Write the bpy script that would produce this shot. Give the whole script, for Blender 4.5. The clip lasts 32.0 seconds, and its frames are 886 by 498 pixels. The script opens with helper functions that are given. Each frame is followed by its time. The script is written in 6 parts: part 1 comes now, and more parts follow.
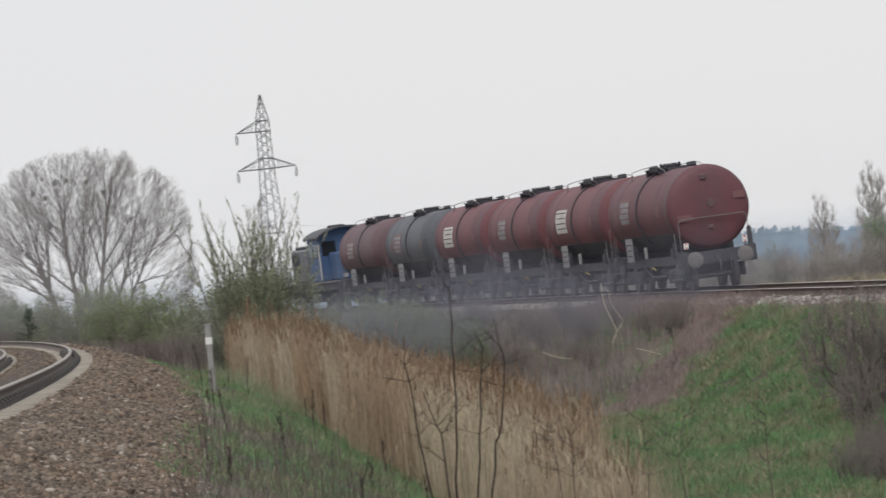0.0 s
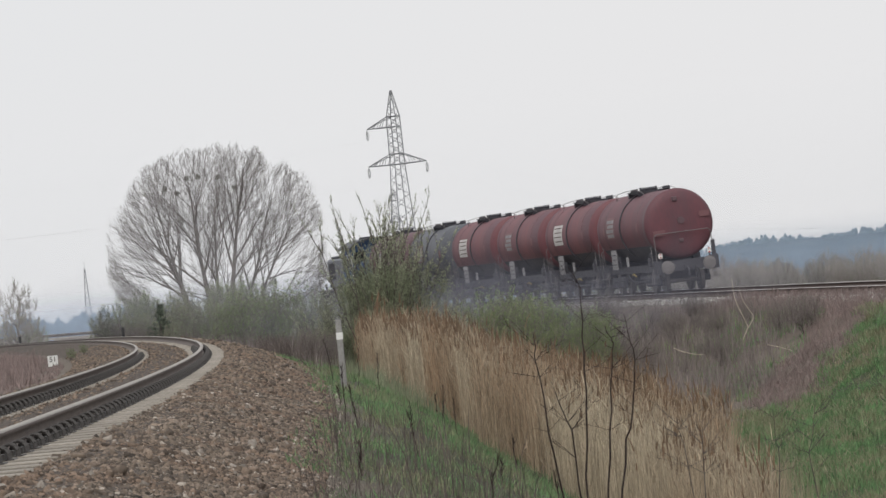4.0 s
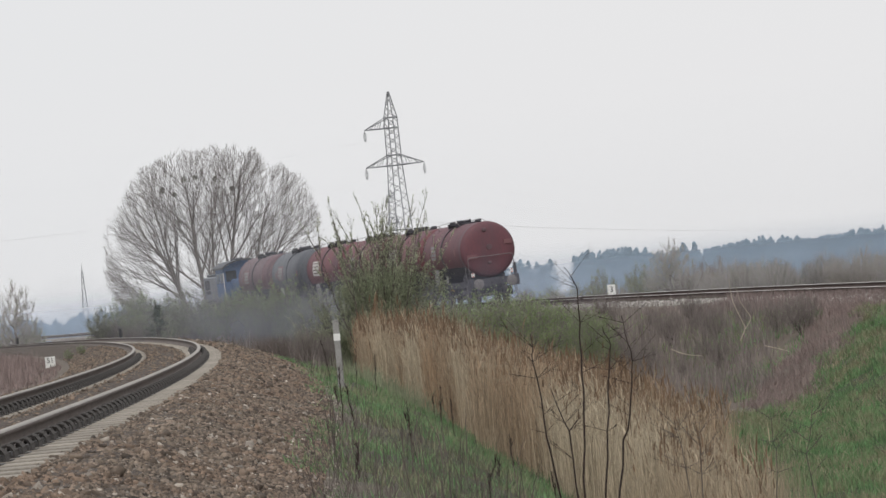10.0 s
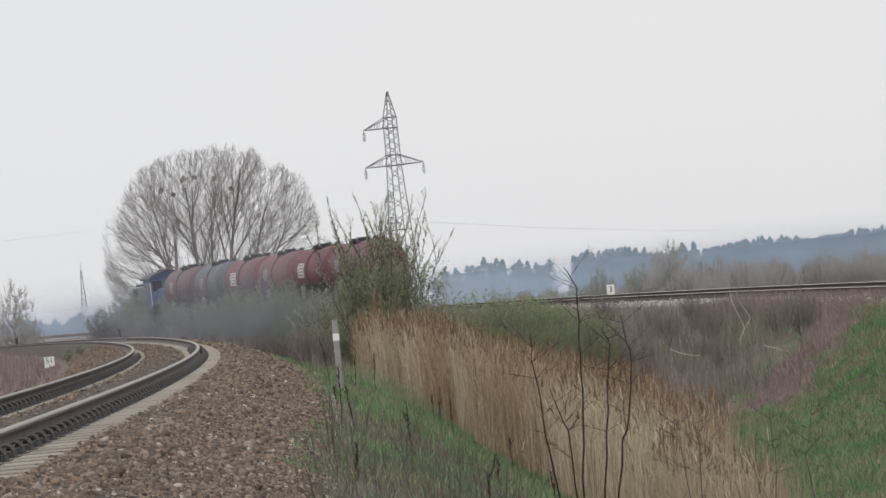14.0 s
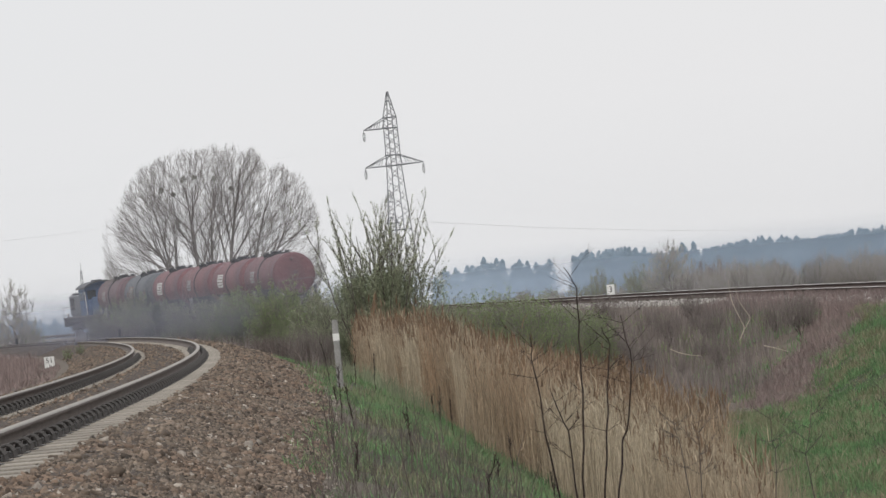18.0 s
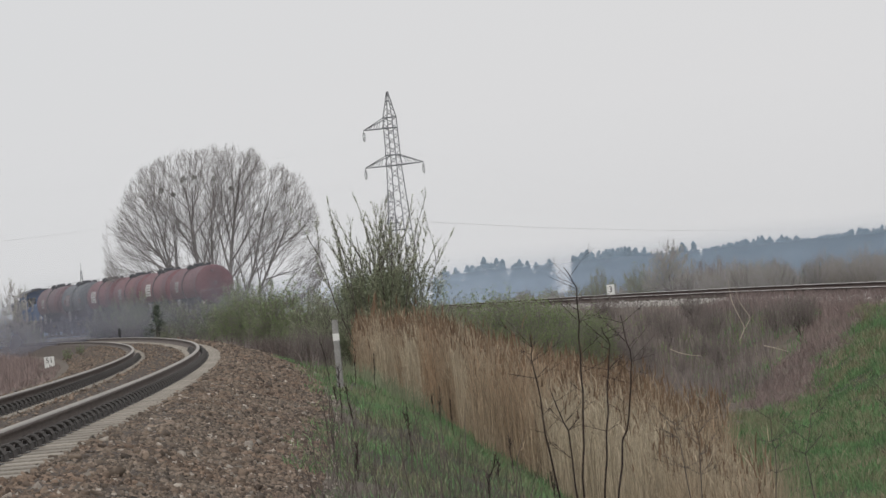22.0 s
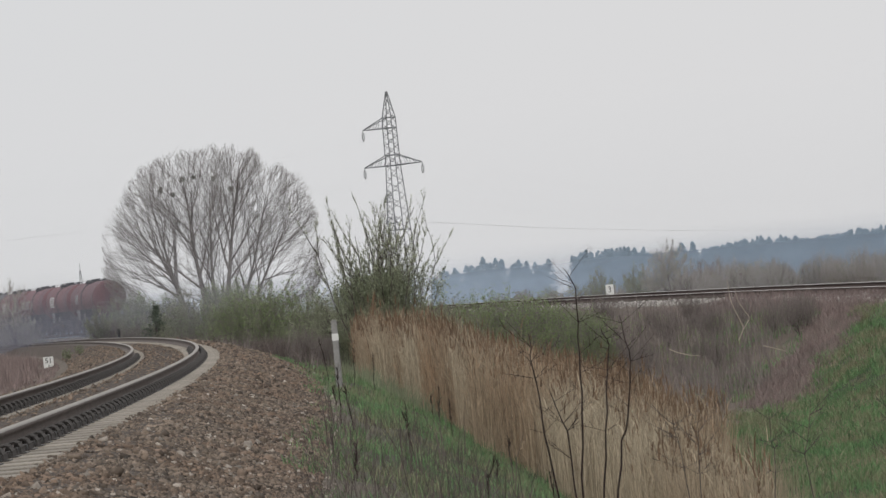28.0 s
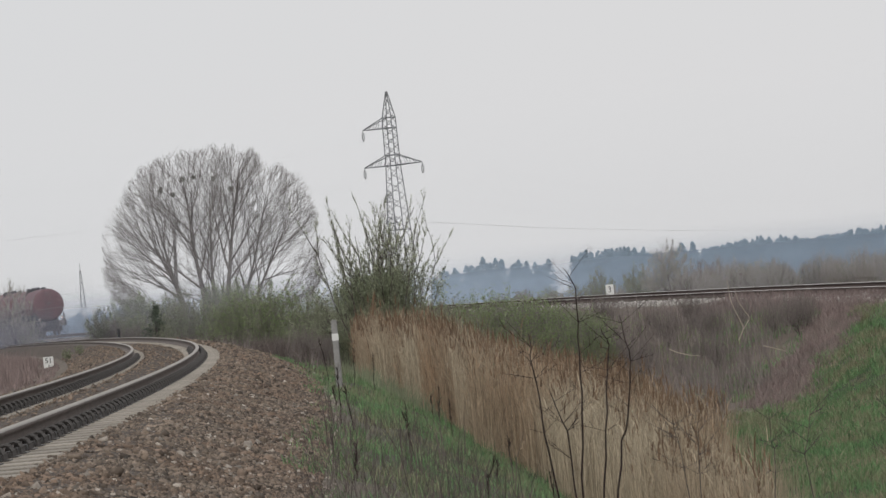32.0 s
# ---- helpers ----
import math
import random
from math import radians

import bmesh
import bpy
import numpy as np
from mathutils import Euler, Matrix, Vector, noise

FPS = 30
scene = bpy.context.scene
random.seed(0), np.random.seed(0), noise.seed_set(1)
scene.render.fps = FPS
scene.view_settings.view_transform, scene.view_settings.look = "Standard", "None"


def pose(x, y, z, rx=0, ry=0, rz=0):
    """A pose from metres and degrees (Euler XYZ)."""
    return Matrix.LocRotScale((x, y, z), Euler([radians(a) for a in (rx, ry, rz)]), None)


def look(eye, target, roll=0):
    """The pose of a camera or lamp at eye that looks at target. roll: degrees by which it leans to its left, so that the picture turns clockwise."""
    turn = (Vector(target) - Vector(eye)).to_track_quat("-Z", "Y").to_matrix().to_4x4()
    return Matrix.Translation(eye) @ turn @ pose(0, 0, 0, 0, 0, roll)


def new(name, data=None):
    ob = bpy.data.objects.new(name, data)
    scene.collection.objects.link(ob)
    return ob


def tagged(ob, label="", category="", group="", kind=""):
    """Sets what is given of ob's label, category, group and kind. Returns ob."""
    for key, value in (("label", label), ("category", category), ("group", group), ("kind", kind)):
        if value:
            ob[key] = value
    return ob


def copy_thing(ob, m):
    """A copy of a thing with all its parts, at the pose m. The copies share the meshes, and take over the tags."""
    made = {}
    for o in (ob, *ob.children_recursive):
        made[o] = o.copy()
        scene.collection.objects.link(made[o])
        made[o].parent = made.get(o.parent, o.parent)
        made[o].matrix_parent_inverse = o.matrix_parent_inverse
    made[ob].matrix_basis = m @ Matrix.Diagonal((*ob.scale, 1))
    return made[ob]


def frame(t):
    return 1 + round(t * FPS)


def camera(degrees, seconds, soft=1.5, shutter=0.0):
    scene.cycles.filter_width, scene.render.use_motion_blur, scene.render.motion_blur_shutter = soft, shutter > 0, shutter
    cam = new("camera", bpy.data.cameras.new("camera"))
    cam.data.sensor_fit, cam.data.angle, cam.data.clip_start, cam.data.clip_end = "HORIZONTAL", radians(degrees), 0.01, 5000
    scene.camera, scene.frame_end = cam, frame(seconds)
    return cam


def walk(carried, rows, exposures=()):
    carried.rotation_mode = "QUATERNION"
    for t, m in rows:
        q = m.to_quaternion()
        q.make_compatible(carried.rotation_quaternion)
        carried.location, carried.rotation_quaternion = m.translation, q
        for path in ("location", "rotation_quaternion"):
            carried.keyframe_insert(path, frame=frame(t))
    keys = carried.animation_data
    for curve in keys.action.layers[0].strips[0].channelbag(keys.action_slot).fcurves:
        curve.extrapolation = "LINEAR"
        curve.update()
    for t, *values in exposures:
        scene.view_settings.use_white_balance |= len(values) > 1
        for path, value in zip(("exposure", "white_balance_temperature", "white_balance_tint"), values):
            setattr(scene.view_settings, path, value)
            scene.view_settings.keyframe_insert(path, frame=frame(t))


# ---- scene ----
EYE = (0.0, 0.0, 1.6)
cam = camera(13.755, 32.0, soft=1.5, shutter=0.5)
walk(cam, [
    (0, look(EYE, (3.476, 100, 2.885), -5.64)),
    (0.5, look(EYE, (1.892, 100, 2.880), -5.62)),
    (1, look(EYE, (1.029, 100, 2.847), -5.64)),
    (1.5, look(EYE, (0.257, 100, 2.847), -5.66)),
    (2, look(EYE, (-1.195, 100, 2.905), -5.67)),
    (2.5, look(EYE, (-2.125, 100, 2.910), -5.66)),
    (3, look(EYE, (-2.145, 100, 2.932), -5.62)),
    (3.5, look(EYE, (-0.477, 100, 3.053), -5.54)),
    (4.1, look(EYE, (-0.070, 100, 3.110), -5.55)),
    (5.5, look(EYE, (-0.023, 100, 3.135), -5.55)),
    (7, look(EYE, (-0.023, 100, 3.135), -5.55)),
    (8, look(EYE, (0.000, 100, 3.132), -5.55)),
    (11.5, look(EYE, (0.000, 100, 3.132), -5.55)),
    (13, look(EYE, (0.022, 100, 3.130), -5.55)),
    (25, look(EYE, (0.023, 100, 3.130), -5.55)),
    (28, look(EYE, (0.047, 100, 3.128), -5.55)),
    (32, look(EYE, (0.047, 100, 3.128), -5.55)),
], exposures=[(0, 0.05), (18.1, 0.06), (18.8, -0.12), (32, -0.14)])

# ---- overcast sky and weak, wide sun ----
SUN_ELEVATION, SUN_TURN = radians(48), radians(200)
world = bpy.data.worlds.new("sky")
scene.world = world
world.use_nodes = True
wn, wl = world.node_tree.nodes, world.node_tree.links
wn.clear()
sky = wn.new("ShaderNodeTexSky")
sky.sky_type, sky.sun_disc = "NISHITA", False
sky.sun_elevation, sky.sun_rotation = SUN_ELEVATION, SUN_TURN
sky.dust_density = 4.0
sky_dim = wn.new("ShaderNodeMix")
sky_dim.data_type, sky_dim.blend_type = "RGBA", "MULTIPLY"
sky_dim.inputs[0].default_value = 1.0
sky_dim.inputs[7].default_value = (0.1, 0.1, 0.1, 1)
wl.new(sky.outputs[0], sky_dim.inputs[6])
# cloud sheet: very soft, broad unevenness, a little cooler on one side
coord = wn.new("ShaderNodeTexCoord")
cloud = wn.new("ShaderNodeTexNoise")
cloud.inputs["Scale"].default_value, cloud.inputs["Detail"].default_value = 1.3, 2.0
wl.new(coord.outputs["Generated"], cloud.inputs["Vector"])
ramp = wn.new("ShaderNodeValToRGB")
ramp.color_ramp.elements[0].position, ramp.color_ramp.elements[1].position = 0.3, 0.7
ramp.color_ramp.elements[0].color = (0.755, 0.77, 0.79, 1)
ramp.color_ramp.elements[1].color = (0.80, 0.79, 0.795, 1)
wl.new(cloud.outputs[0], ramp.inputs[0])
sky_mix = wn.new("ShaderNodeMix")
sky_mix.data_type = "RGBA"
sky_mix.inputs[0].default_value = 0.96
wl.new(sky_dim.outputs[2], sky_mix.inputs[6])
wl.new(ramp.outputs[0], sky_mix.inputs[7])
back = wn.new("ShaderNodeBackground")
back.inputs[1].default_value = 1.0
wl.new(sky_mix.outputs[2], back.inputs[0])
wout = wn.new("ShaderNodeOutputWorld")
wl.new(back.outputs[0], wout.inputs[0])

sun = new("sun", bpy.data.lights.new("sun", "SUN"))
sun.data.energy, sun.data.angle, sun.data.color = 1.5, radians(28), (1.0, 0.97, 0.93)
sun.matrix_world = look((0, 0, 0), (-math.sin(SUN_TURN) * math.cos(SUN_ELEVATION), -math.cos(SUN_TURN) * math.cos(SUN_ELEVATION), -math.sin(SUN_ELEVATION)))


# ---- materials ----
def mat(name, c1, c2=None, rough=0.85, scale=2.0, fine=40.0, bump=0.2, metal=0.0, island=0.0, spread=0.0, third=None, third_scale=0.3, low=0.35, high=0.65, stretch=(1, 1, 1), thin=0.0):
    m = bpy.data.materials.new(name)
    m.use_nodes = True
    n, l = m.node_tree.nodes, m.node_tree.links
    b = n["Principled BSDF"]
    b.inputs["Roughness"].default_value, b.inputs["Metallic"].default_value = rough, metal
    c2 = c2 or tuple(v * 0.7 for v in c1)
    tc = n.new("ShaderNodeTexCoord")
    mp = n.new("ShaderNodeMapping")
    mp.inputs["Scale"].default_value = stretch
    l.new(tc.outputs["Object"], mp.inputs[0])
    n1, n2 = n.new("ShaderNodeTexNoise"), n.new("ShaderNodeTexNoise")
    n1.inputs["Scale"].default_value, n1.inputs["Detail"].default_value = scale, 4.0
    n2.inputs["Scale"].default_value, n2.inputs["Detail"].default_value = fine, 3.0
    l.new(mp.outputs[0], n1.inputs["Vector"]), l.new(mp.outputs[0], n2.inputs["Vector"])
    add = n.new("ShaderNodeMath")
    add.operation = "MULTIPLY_ADD"
    add.inputs[1].default_value = 0.45
    l.new(n2.outputs[0], add.inputs[0])
    half = n.new("ShaderNodeMath")
    half.operation = "MULTIPLY"
    half.inputs[1].default_value = 0.55
    l.new(n1.outputs[0], half.inputs[0]), l.new(half.outputs[0], add.inputs[2])
    r = n.new("ShaderNodeValToRGB")
    r.color_ramp.elements[0].position, r.color_ramp.elements[1].position = low, high
    r.color_ramp.elements[0].color, r.color_ramp.elements[1].color = (*c2, 1), (*c1, 1)
    l.new(add.outputs[0], r.inputs[0])
    colour = r.outputs[0]
    if third:
        n3 = n.new("ShaderNodeTexNoise")
        n3.inputs["Scale"].default_value, n3.inputs["Detail"].default_value = third_scale, 3.0
        l.new(tc.outputs["Object"], n3.inputs["Vector"])
        r3 = n.new("ShaderNodeValToRGB")
        r3.color_ramp.elements[0].position, r3.color_ramp.elements[1].position = 0.45, 0.62
        l.new(n3.outputs[0], r3.inputs[0])
        mx = n.new("ShaderNodeMix")
        mx.data_type = "RGBA"
        mx.inputs[7].default_value = (*third, 1)
        l.new(r3.outputs[0], mx.inputs[0]), l.new(colour, mx.inputs[6])
        colour = mx.outputs[2]
    if island or spread:
        source = n.new("ShaderNodeNewGeometry").outputs["Random Per Island"] if island else n.new("ShaderNodeObjectInfo").outputs["Random"]
        amount = island or spread
        mr = n.new("ShaderNodeMapRange")
        mr.inputs[3].default_value, mr.inputs[4].default_value = 1 - amount, 1 + amount
        l.new(source, mr.inputs[0])
        hs = n.new("ShaderNodeHueSaturation")
        l.new(mr.outputs[0], hs.inputs["Value"]), l.new(colour, hs.inputs["Color"])
        colour = hs.outputs[0]
    l.new(colour, b.inputs["Base Color"])
    if thin:
        # thin leaf tissue lets part of the light through
        tr, ms = n.new("ShaderNodeBsdfTranslucent"), n.new("ShaderNodeMixShader")
        ms.inputs[0].default_value = thin
        l.new(colour, tr.inputs[0]), l.new(b.outputs[0], ms.inputs[1]), l.new(tr.outputs[0], ms.inputs[2])
        l.new(ms.outputs[0], n["Material Output"].inputs[0])
    if bump:
        bp = n.new("ShaderNodeBump")
        bp.inputs["Strength"].default_value, bp.inputs["Distance"].default_value = bump, 0.02
        l.new(n2.outputs[0], bp.inputs["Height"]), l.new(bp.outputs[0], b.inputs["Normal"])
    return m


def ground_material():
    """Soil and dry litter, turning to grass where the grass attribute says so."""
    m = mat("soil_and_grass", (0.145, 0.115, 0.088), (0.075, 0.06, 0.047), scale=0.6, fine=6, bump=0.6)
    n, l = m.node_tree.nodes, m.node_tree.links
    b = n["Principled BSDF"]
    dirt = b.inputs["Base Color"].links[0].from_socket
    at = n.new("ShaderNodeAttribute")
    at.attribute_name = "grass"
    tc = n.new("ShaderNodeTexCoord")
    gn = n.new("ShaderNodeTexNoise")
    gn.inputs["Scale"].default_value, gn.inputs["Detail"].default_value = 0.9, 5.0
    l.new(tc.outputs["Object"], gn.inputs["Vector"])
    gr = n.new("ShaderNodeValToRGB")
    gr.color_ramp.elements[0].position, gr.color_ramp.elements[1].position = 0.38, 0.62
    gr.color_ramp.elements[0].color, gr.color_ramp.elements[1].color = (0.058, 0.049, 0.034, 1), (0.028, 0.05, 0.017, 1)
    l.new(gn.outputs[0], gr.inputs[0])
    mx = n.new("ShaderNodeMix")
    mx.data_type = "RGBA"
    l.new(at.outputs["Fac"], mx.inputs[0]), l.new(dirt, mx.inputs[6]), l.new(gr.outputs[0], mx.inputs[7])
    l.new(mx.outputs[2], b.inputs["Base Color"])
    return m


M_GROUND = ground_material()
M_STONE = mat("ballast_stone", (0.22, 0.173, 0.133), (0.068, 0.053, 0.042), scale=4, fine=25, island=0.7, bump=0.3, third=(0.155, 0.11, 0.08), third_scale=0.9)
M_STONE_LIGHT = mat("pale_loose_stone", (0.40, 0.36, 0.31), (0.18, 0.15, 0.125), scale=5, fine=25, island=0.5, bump=0.3)
M_BED = mat("ballast_bed", (0.095, 0.07, 0.053), (0.03, 0.022, 0.018), scale=14, fine=40, bump=1.0)
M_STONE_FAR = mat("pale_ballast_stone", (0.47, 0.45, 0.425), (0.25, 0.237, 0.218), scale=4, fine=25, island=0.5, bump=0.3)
M_CONCRETE = mat("sleeper_concrete", (0.345, 0.315, 0.27), (0.23, 0.205, 0.175), scale=3, fine=60, bump=0.25, spread=0.15)
M_RAIL = mat("rusty_rail", (0.16, 0.13, 0.115), (0.10, 0.08, 0.07), rough=0.7, scale=3, fine=50, bump=0.2)
M_RAIL_TOP = mat("worn_rail_top", (0.34, 0.315, 0.285), (0.25, 0.23, 0.205), rough=0.55, metal=0.15, scale=2, fine=90, bump=0.05, stretch=(1, 1, 1))
M_RAIL_BRIGHT = mat("polished_rail_top", (0.72, 0.69, 0.66), (0.58, 0.55, 0.52), rough=0.35, metal=0.6, scale=2, fine=90, bump=0.02)
M_CLIP = mat("black_clip_steel", (0.062, 0.056, 0.053), (0.03, 0.027, 0.025), rough=0.6, scale=20, fine=80)
M_RAIL_DARK = mat("dark_rusty_rail", (0.085, 0.055, 0.048), (0.05, 0.034, 0.03), rough=0.75, scale=3, fine=50, bump=0.2)
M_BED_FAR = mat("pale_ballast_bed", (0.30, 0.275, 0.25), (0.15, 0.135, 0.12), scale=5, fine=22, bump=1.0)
M_WOOD_SLEEPER = mat("dark_sleeper_wood", (0.10, 0.08, 0.065), (0.05, 0.04, 0.033), scale=4, fine=40, spread=0.2)
M_REED = mat("dry_reed_straw", (0.52, 0.445, 0.33), (0.355, 0.295, 0.215), scale=0.35, fine=3, island=0.45, bump=0, thin=0.3, third=(0.31, 0.215, 0.14), third_scale=0.12)
M_PLUME = mat("brown_reed_plume", (0.225, 0.147, 0.092), (0.13, 0.085, 0.056), scale=2, fine=20, island=0.3, bump=0, thin=0.3)
M_GRASS = mat("fresh_grass_blade", (0.20, 0.36, 0.155), (0.08, 0.155, 0.07), scale=1.8, fine=7, island=0.4, bump=0, thin=0.35, third=(0.25, 0.25, 0.155), third_scale=1.1)
M_STRAW = mat("dry_grass_blade", (0.38, 0.34, 0.235), (0.25, 0.215, 0.15), scale=0.8, fine=5, island=0.35, bump=0, thin=0.3)
M_BRUSH = mat("grey_brown_brush", (0.235, 0.20, 0.188), (0.15, 0.128, 0.122), scale=0.4, fine=5, island=0.35, bump=0)
M_BRUSH_DARK = mat("dark_dead_brush", (0.125, 0.10, 0.088), (0.075, 0.06, 0.054), scale=0.5, fine=5, island=0.4, bump=0)
M_BRUSH_RED = mat("reddish_brush", (0.275, 0.21, 0.197), (0.178, 0.14, 0.132), scale=0.4, fine=5, island=0.3, bump=0)
M_BARK = mat("grey_bark", (0.115, 0.095, 0.085), (0.06, 0.05, 0.045), scale=1.5, fine=15, bump=0.6)
# grey bark made lighter, with the far trees' haze in its colour
M_BARK_HAZED = mat("haze_paled_bark", (0.22, 0.195, 0.19), (0.14, 0.122, 0.118), scale=1.0, fine=12, bump=0.5)
M_BARK_DARK = mat("dark_wet_bark", (0.034, 0.019, 0.016), (0.017, 0.010, 0.009), scale=3, fine=30, bump=0.4)
M_TWIG = mat("brown_twig", (0.25, 0.225, 0.205), (0.16, 0.142, 0.13), scale=1, fine=10, bump=0, island=0.2)
# twig colour lightened to mauve-grey to carry the haze beyond the line
M_TWIG_HAZED = mat("haze_paled_twig", (0.40, 0.365, 0.355), (0.30, 0.27, 0.262), scale=1, fine=10, bump=0, island=0.2)
M_TWIG_GREY = mat("grey_twig", (0.30, 0.275, 0.268), (0.21, 0.19, 0.185), scale=1, fine=10, bump=0, island=0.2)
M_BUD = mat("pale_spring_bud", (0.42, 0.44, 0.30), (0.27, 0.30, 0.185), scale=2, fine=15, island=0.35, bump=0, thin=0.35)
M_CATKIN = mat("pale_willow_catkin", (0.46, 0.48, 0.35), (0.28, 0.31, 0.205), scale=2, fine=15, island=0.35, bump=0, thin=0.35)
M_LEAF = mat("young_willow_leaf", (0.26, 0.33, 0.155), (0.175, 0.225, 0.11), scale=1, fine=9, island=0.35, bump=0, thin=0.45)
# leaf green lightened and greyed for the haze over the far hedge
M_LEAF_DIM = mat("haze_greyed_leaf", (0.285, 0.315, 0.205), (0.205, 0.23, 0.148), scale=1, fine=9, island=0.3, bump=0, thin=0.45)
M_MISTLETOE = mat("mistletoe_leaf", (0.27, 0.27, 0.24), (0.19, 0.19, 0.165), scale=3, fine=15, island=0.3, bump=0)
# far needles paled and blued: distance haze is put into this colour
M_PINE_HAZED = mat("haze_blued_pine_needles", (0.33, 0.43, 0.51), (0.25, 0.34, 0.41), scale=0.02, fine=0.3, island=0.1, bump=0, thin=0.4)
M_PINE_NEAR = mat("dark_pine_needles", (0.095, 0.12, 0.085), (0.06, 0.078, 0.056), scale=2, fine=9, island=0.3, bump=0)
# steel grey lightened, haze at the pylons' distance being in the colour
M_STEEL = mat("galvanised_lattice_steel", (0.24, 0.245, 0.26), (0.17, 0.175, 0.185), rough=0.6, metal=0.2, scale=2, fine=10)
M_GLASS_INS = mat("insulator_porcelain", (0.30, 0.31, 0.32), (0.2, 0.2, 0.21), rough=0.3, scale=5, fine=30)
M_WIRE = mat("aluminium_cable", (0.34, 0.34, 0.35), (0.27, 0.27, 0.28), rough=0.6, metal=0.4, scale=0.5, fine=2)
M_POST = mat("weathered_post_concrete", (0.33, 0.325, 0.315), (0.19, 0.185, 0.175), scale=4, fine=40, bump=0.3)
M_WHITE = mat("white_enamel", (0.78, 0.78, 0.76), (0.62, 0.62, 0.60), rough=0.5, scale=5, fine=40, bump=0.05)
M_BLACK = mat("black_paint", (0.03, 0.03, 0.03), (0.02, 0.02, 0.02), rough=0.6, scale=10, fine=60)
M_DEADWOOD = mat("bleached_deadwood", (0.45, 0.40, 0.33), (0.30, 0.26, 0.21), scale=5, fine=40)


# ---- mesh helpers ----
def mesh(name, verts, faces, material, smooth=False):
    me = bpy.data.meshes.new(name)
    me.from_pydata([tuple(v) for v in verts], [], [tuple(f) for f in faces])
    me.materials.append(material)
    if smooth:
        me.polygons.foreach_set("use_smooth", [True] * len(me.polygons))
    me.update()
    return me


def array_mesh(name, verts, tris, material):
    """A mesh from numpy arrays of vertices and triangles or quads."""
    me = bpy.data.meshes.new(name)
    k = tris.shape[1]
    me.vertices.add(len(verts))
    me.vertices.foreach_set("co", np.ascontiguousarray(verts, dtype=np.float32).ravel())
    me.loops.add(tris.size)
    me.loops.foreach_set("vertex_index", np.ascontiguousarray(tris, dtype=np.int32).ravel())
    me.polygons.add(len(tris))
    me.polygons.foreach_set("loop_start", np.arange(0, tris.size, k, dtype=np.int32))
    me.materials.append(material)
    me.update(calc_edges=True)
    return me


def thing(name, label, category, group="", kind="", at=None):
    ob = new(name)
    ob.empty_display_size = 0.3
    if at is not None:
        ob.matrix_basis = at
    return tagged(ob, label, category, group, kind)


def part(name, data, material, parent, label="", at=None):
    """One mesh object under a thing or a part; data is a bmesh or a mesh."""
    if isinstance(data, bmesh.types.BMesh):
        me = bpy.data.meshes.new(name)
        data.to_mesh(me)
        data.free()
        me.materials.append(material)
        data = me
    ob = new(name, data)
    ob.parent = parent
    if at is not None:
        ob.matrix_basis = at
    return tagged(ob, label)


def box(bm, x0, x1, y0, y1, z0, z1, bevel=0.0):
    vs = bmesh.ops.create_cube(bm, size=1.0, matrix=Matrix.Translation(((x0 + x1) / 2, (y0 + y1) / 2, (z0 + z1) / 2)) @ Matrix.Diagonal((x1 - x0, y1 - y0, z1 - z0, 1)))["verts"]
    if bevel:
        es = list({e for v in vs for e in v.link_edges})
        bmesh.ops.bevel(bm, geom=es, offset=bevel, segments=1, affect="EDGES")
    return bm


def boxes(*rows, bevel=0.0):
    bm = bmesh.new()
    for r in rows:
        box(bm, *r, bevel=bevel)
    return bm


def rod(bm, a, b, r, sides=8, r2=None):
    a, b = Vector(a), Vector(b)
    d = b - a
    m = Matrix.Translation((a + b) / 2) @ d.to_track_quat("Z", "Y").to_matrix().to_4x4()
    bmesh.ops.create_cone(bm, cap_ends=True, segments=sides, radius1=r, radius2=r if r2 is None else r2, depth=d.length, matrix=m)
    return bm


def rods(rows, r, sides=6):
    bm = bmesh.new()
    for a, b in rows:
        rod(bm, a, b, r, sides)
    return bm


def sweep_bar(points, r, sides=6):
    bm = bmesh.new()
    for a, b in zip(points, points[1:]):
        rod(bm, a, b, r, sides)
    return bm


def sticks(a, b, ra, rb, material, name, sides=3):
    """Many tapered straight twigs, from arrays of ends and radii, in one mesh."""
    a, b = np.asarray(a, float), np.asarray(b, float)
    d = b - a
    d /= np.linalg.norm(d, axis=1, keepdims=True) + 1e-9
    ref = np.where(np.abs(d[:, 2:]) > 0.9, [[1.0, 0, 0]], [[0, 0, 1.0]])
    u = np.cross(d, ref)
    u /= np.linalg.norm(u, axis=1, keepdims=True) + 1e-9
    w = np.cross(d, u)
    ang = np.arange(sides) * 2 * np.pi / sides
    ring = np.cos(ang)[None, :, None] * u[:, None] + np.sin(ang)[None, :, None] * w[:, None]
    va = a[:, None] + ring * np.asarray(ra)[:, None, None]
    vb = b[:, None] + ring * np.asarray(rb)[:, None, None]
    verts = np.concatenate([va, vb], 1).reshape(-1, 3)
    base = (np.arange(len(a)) * 2 * sides)[:, None, None]
    i = np.arange(sides)
    j = (i + 1) % sides
    quad = np.stack([i, j, j + sides, i + sides], 1)[None] + base
    return array_mesh(name, verts, quad.reshape(-1, 4), material)


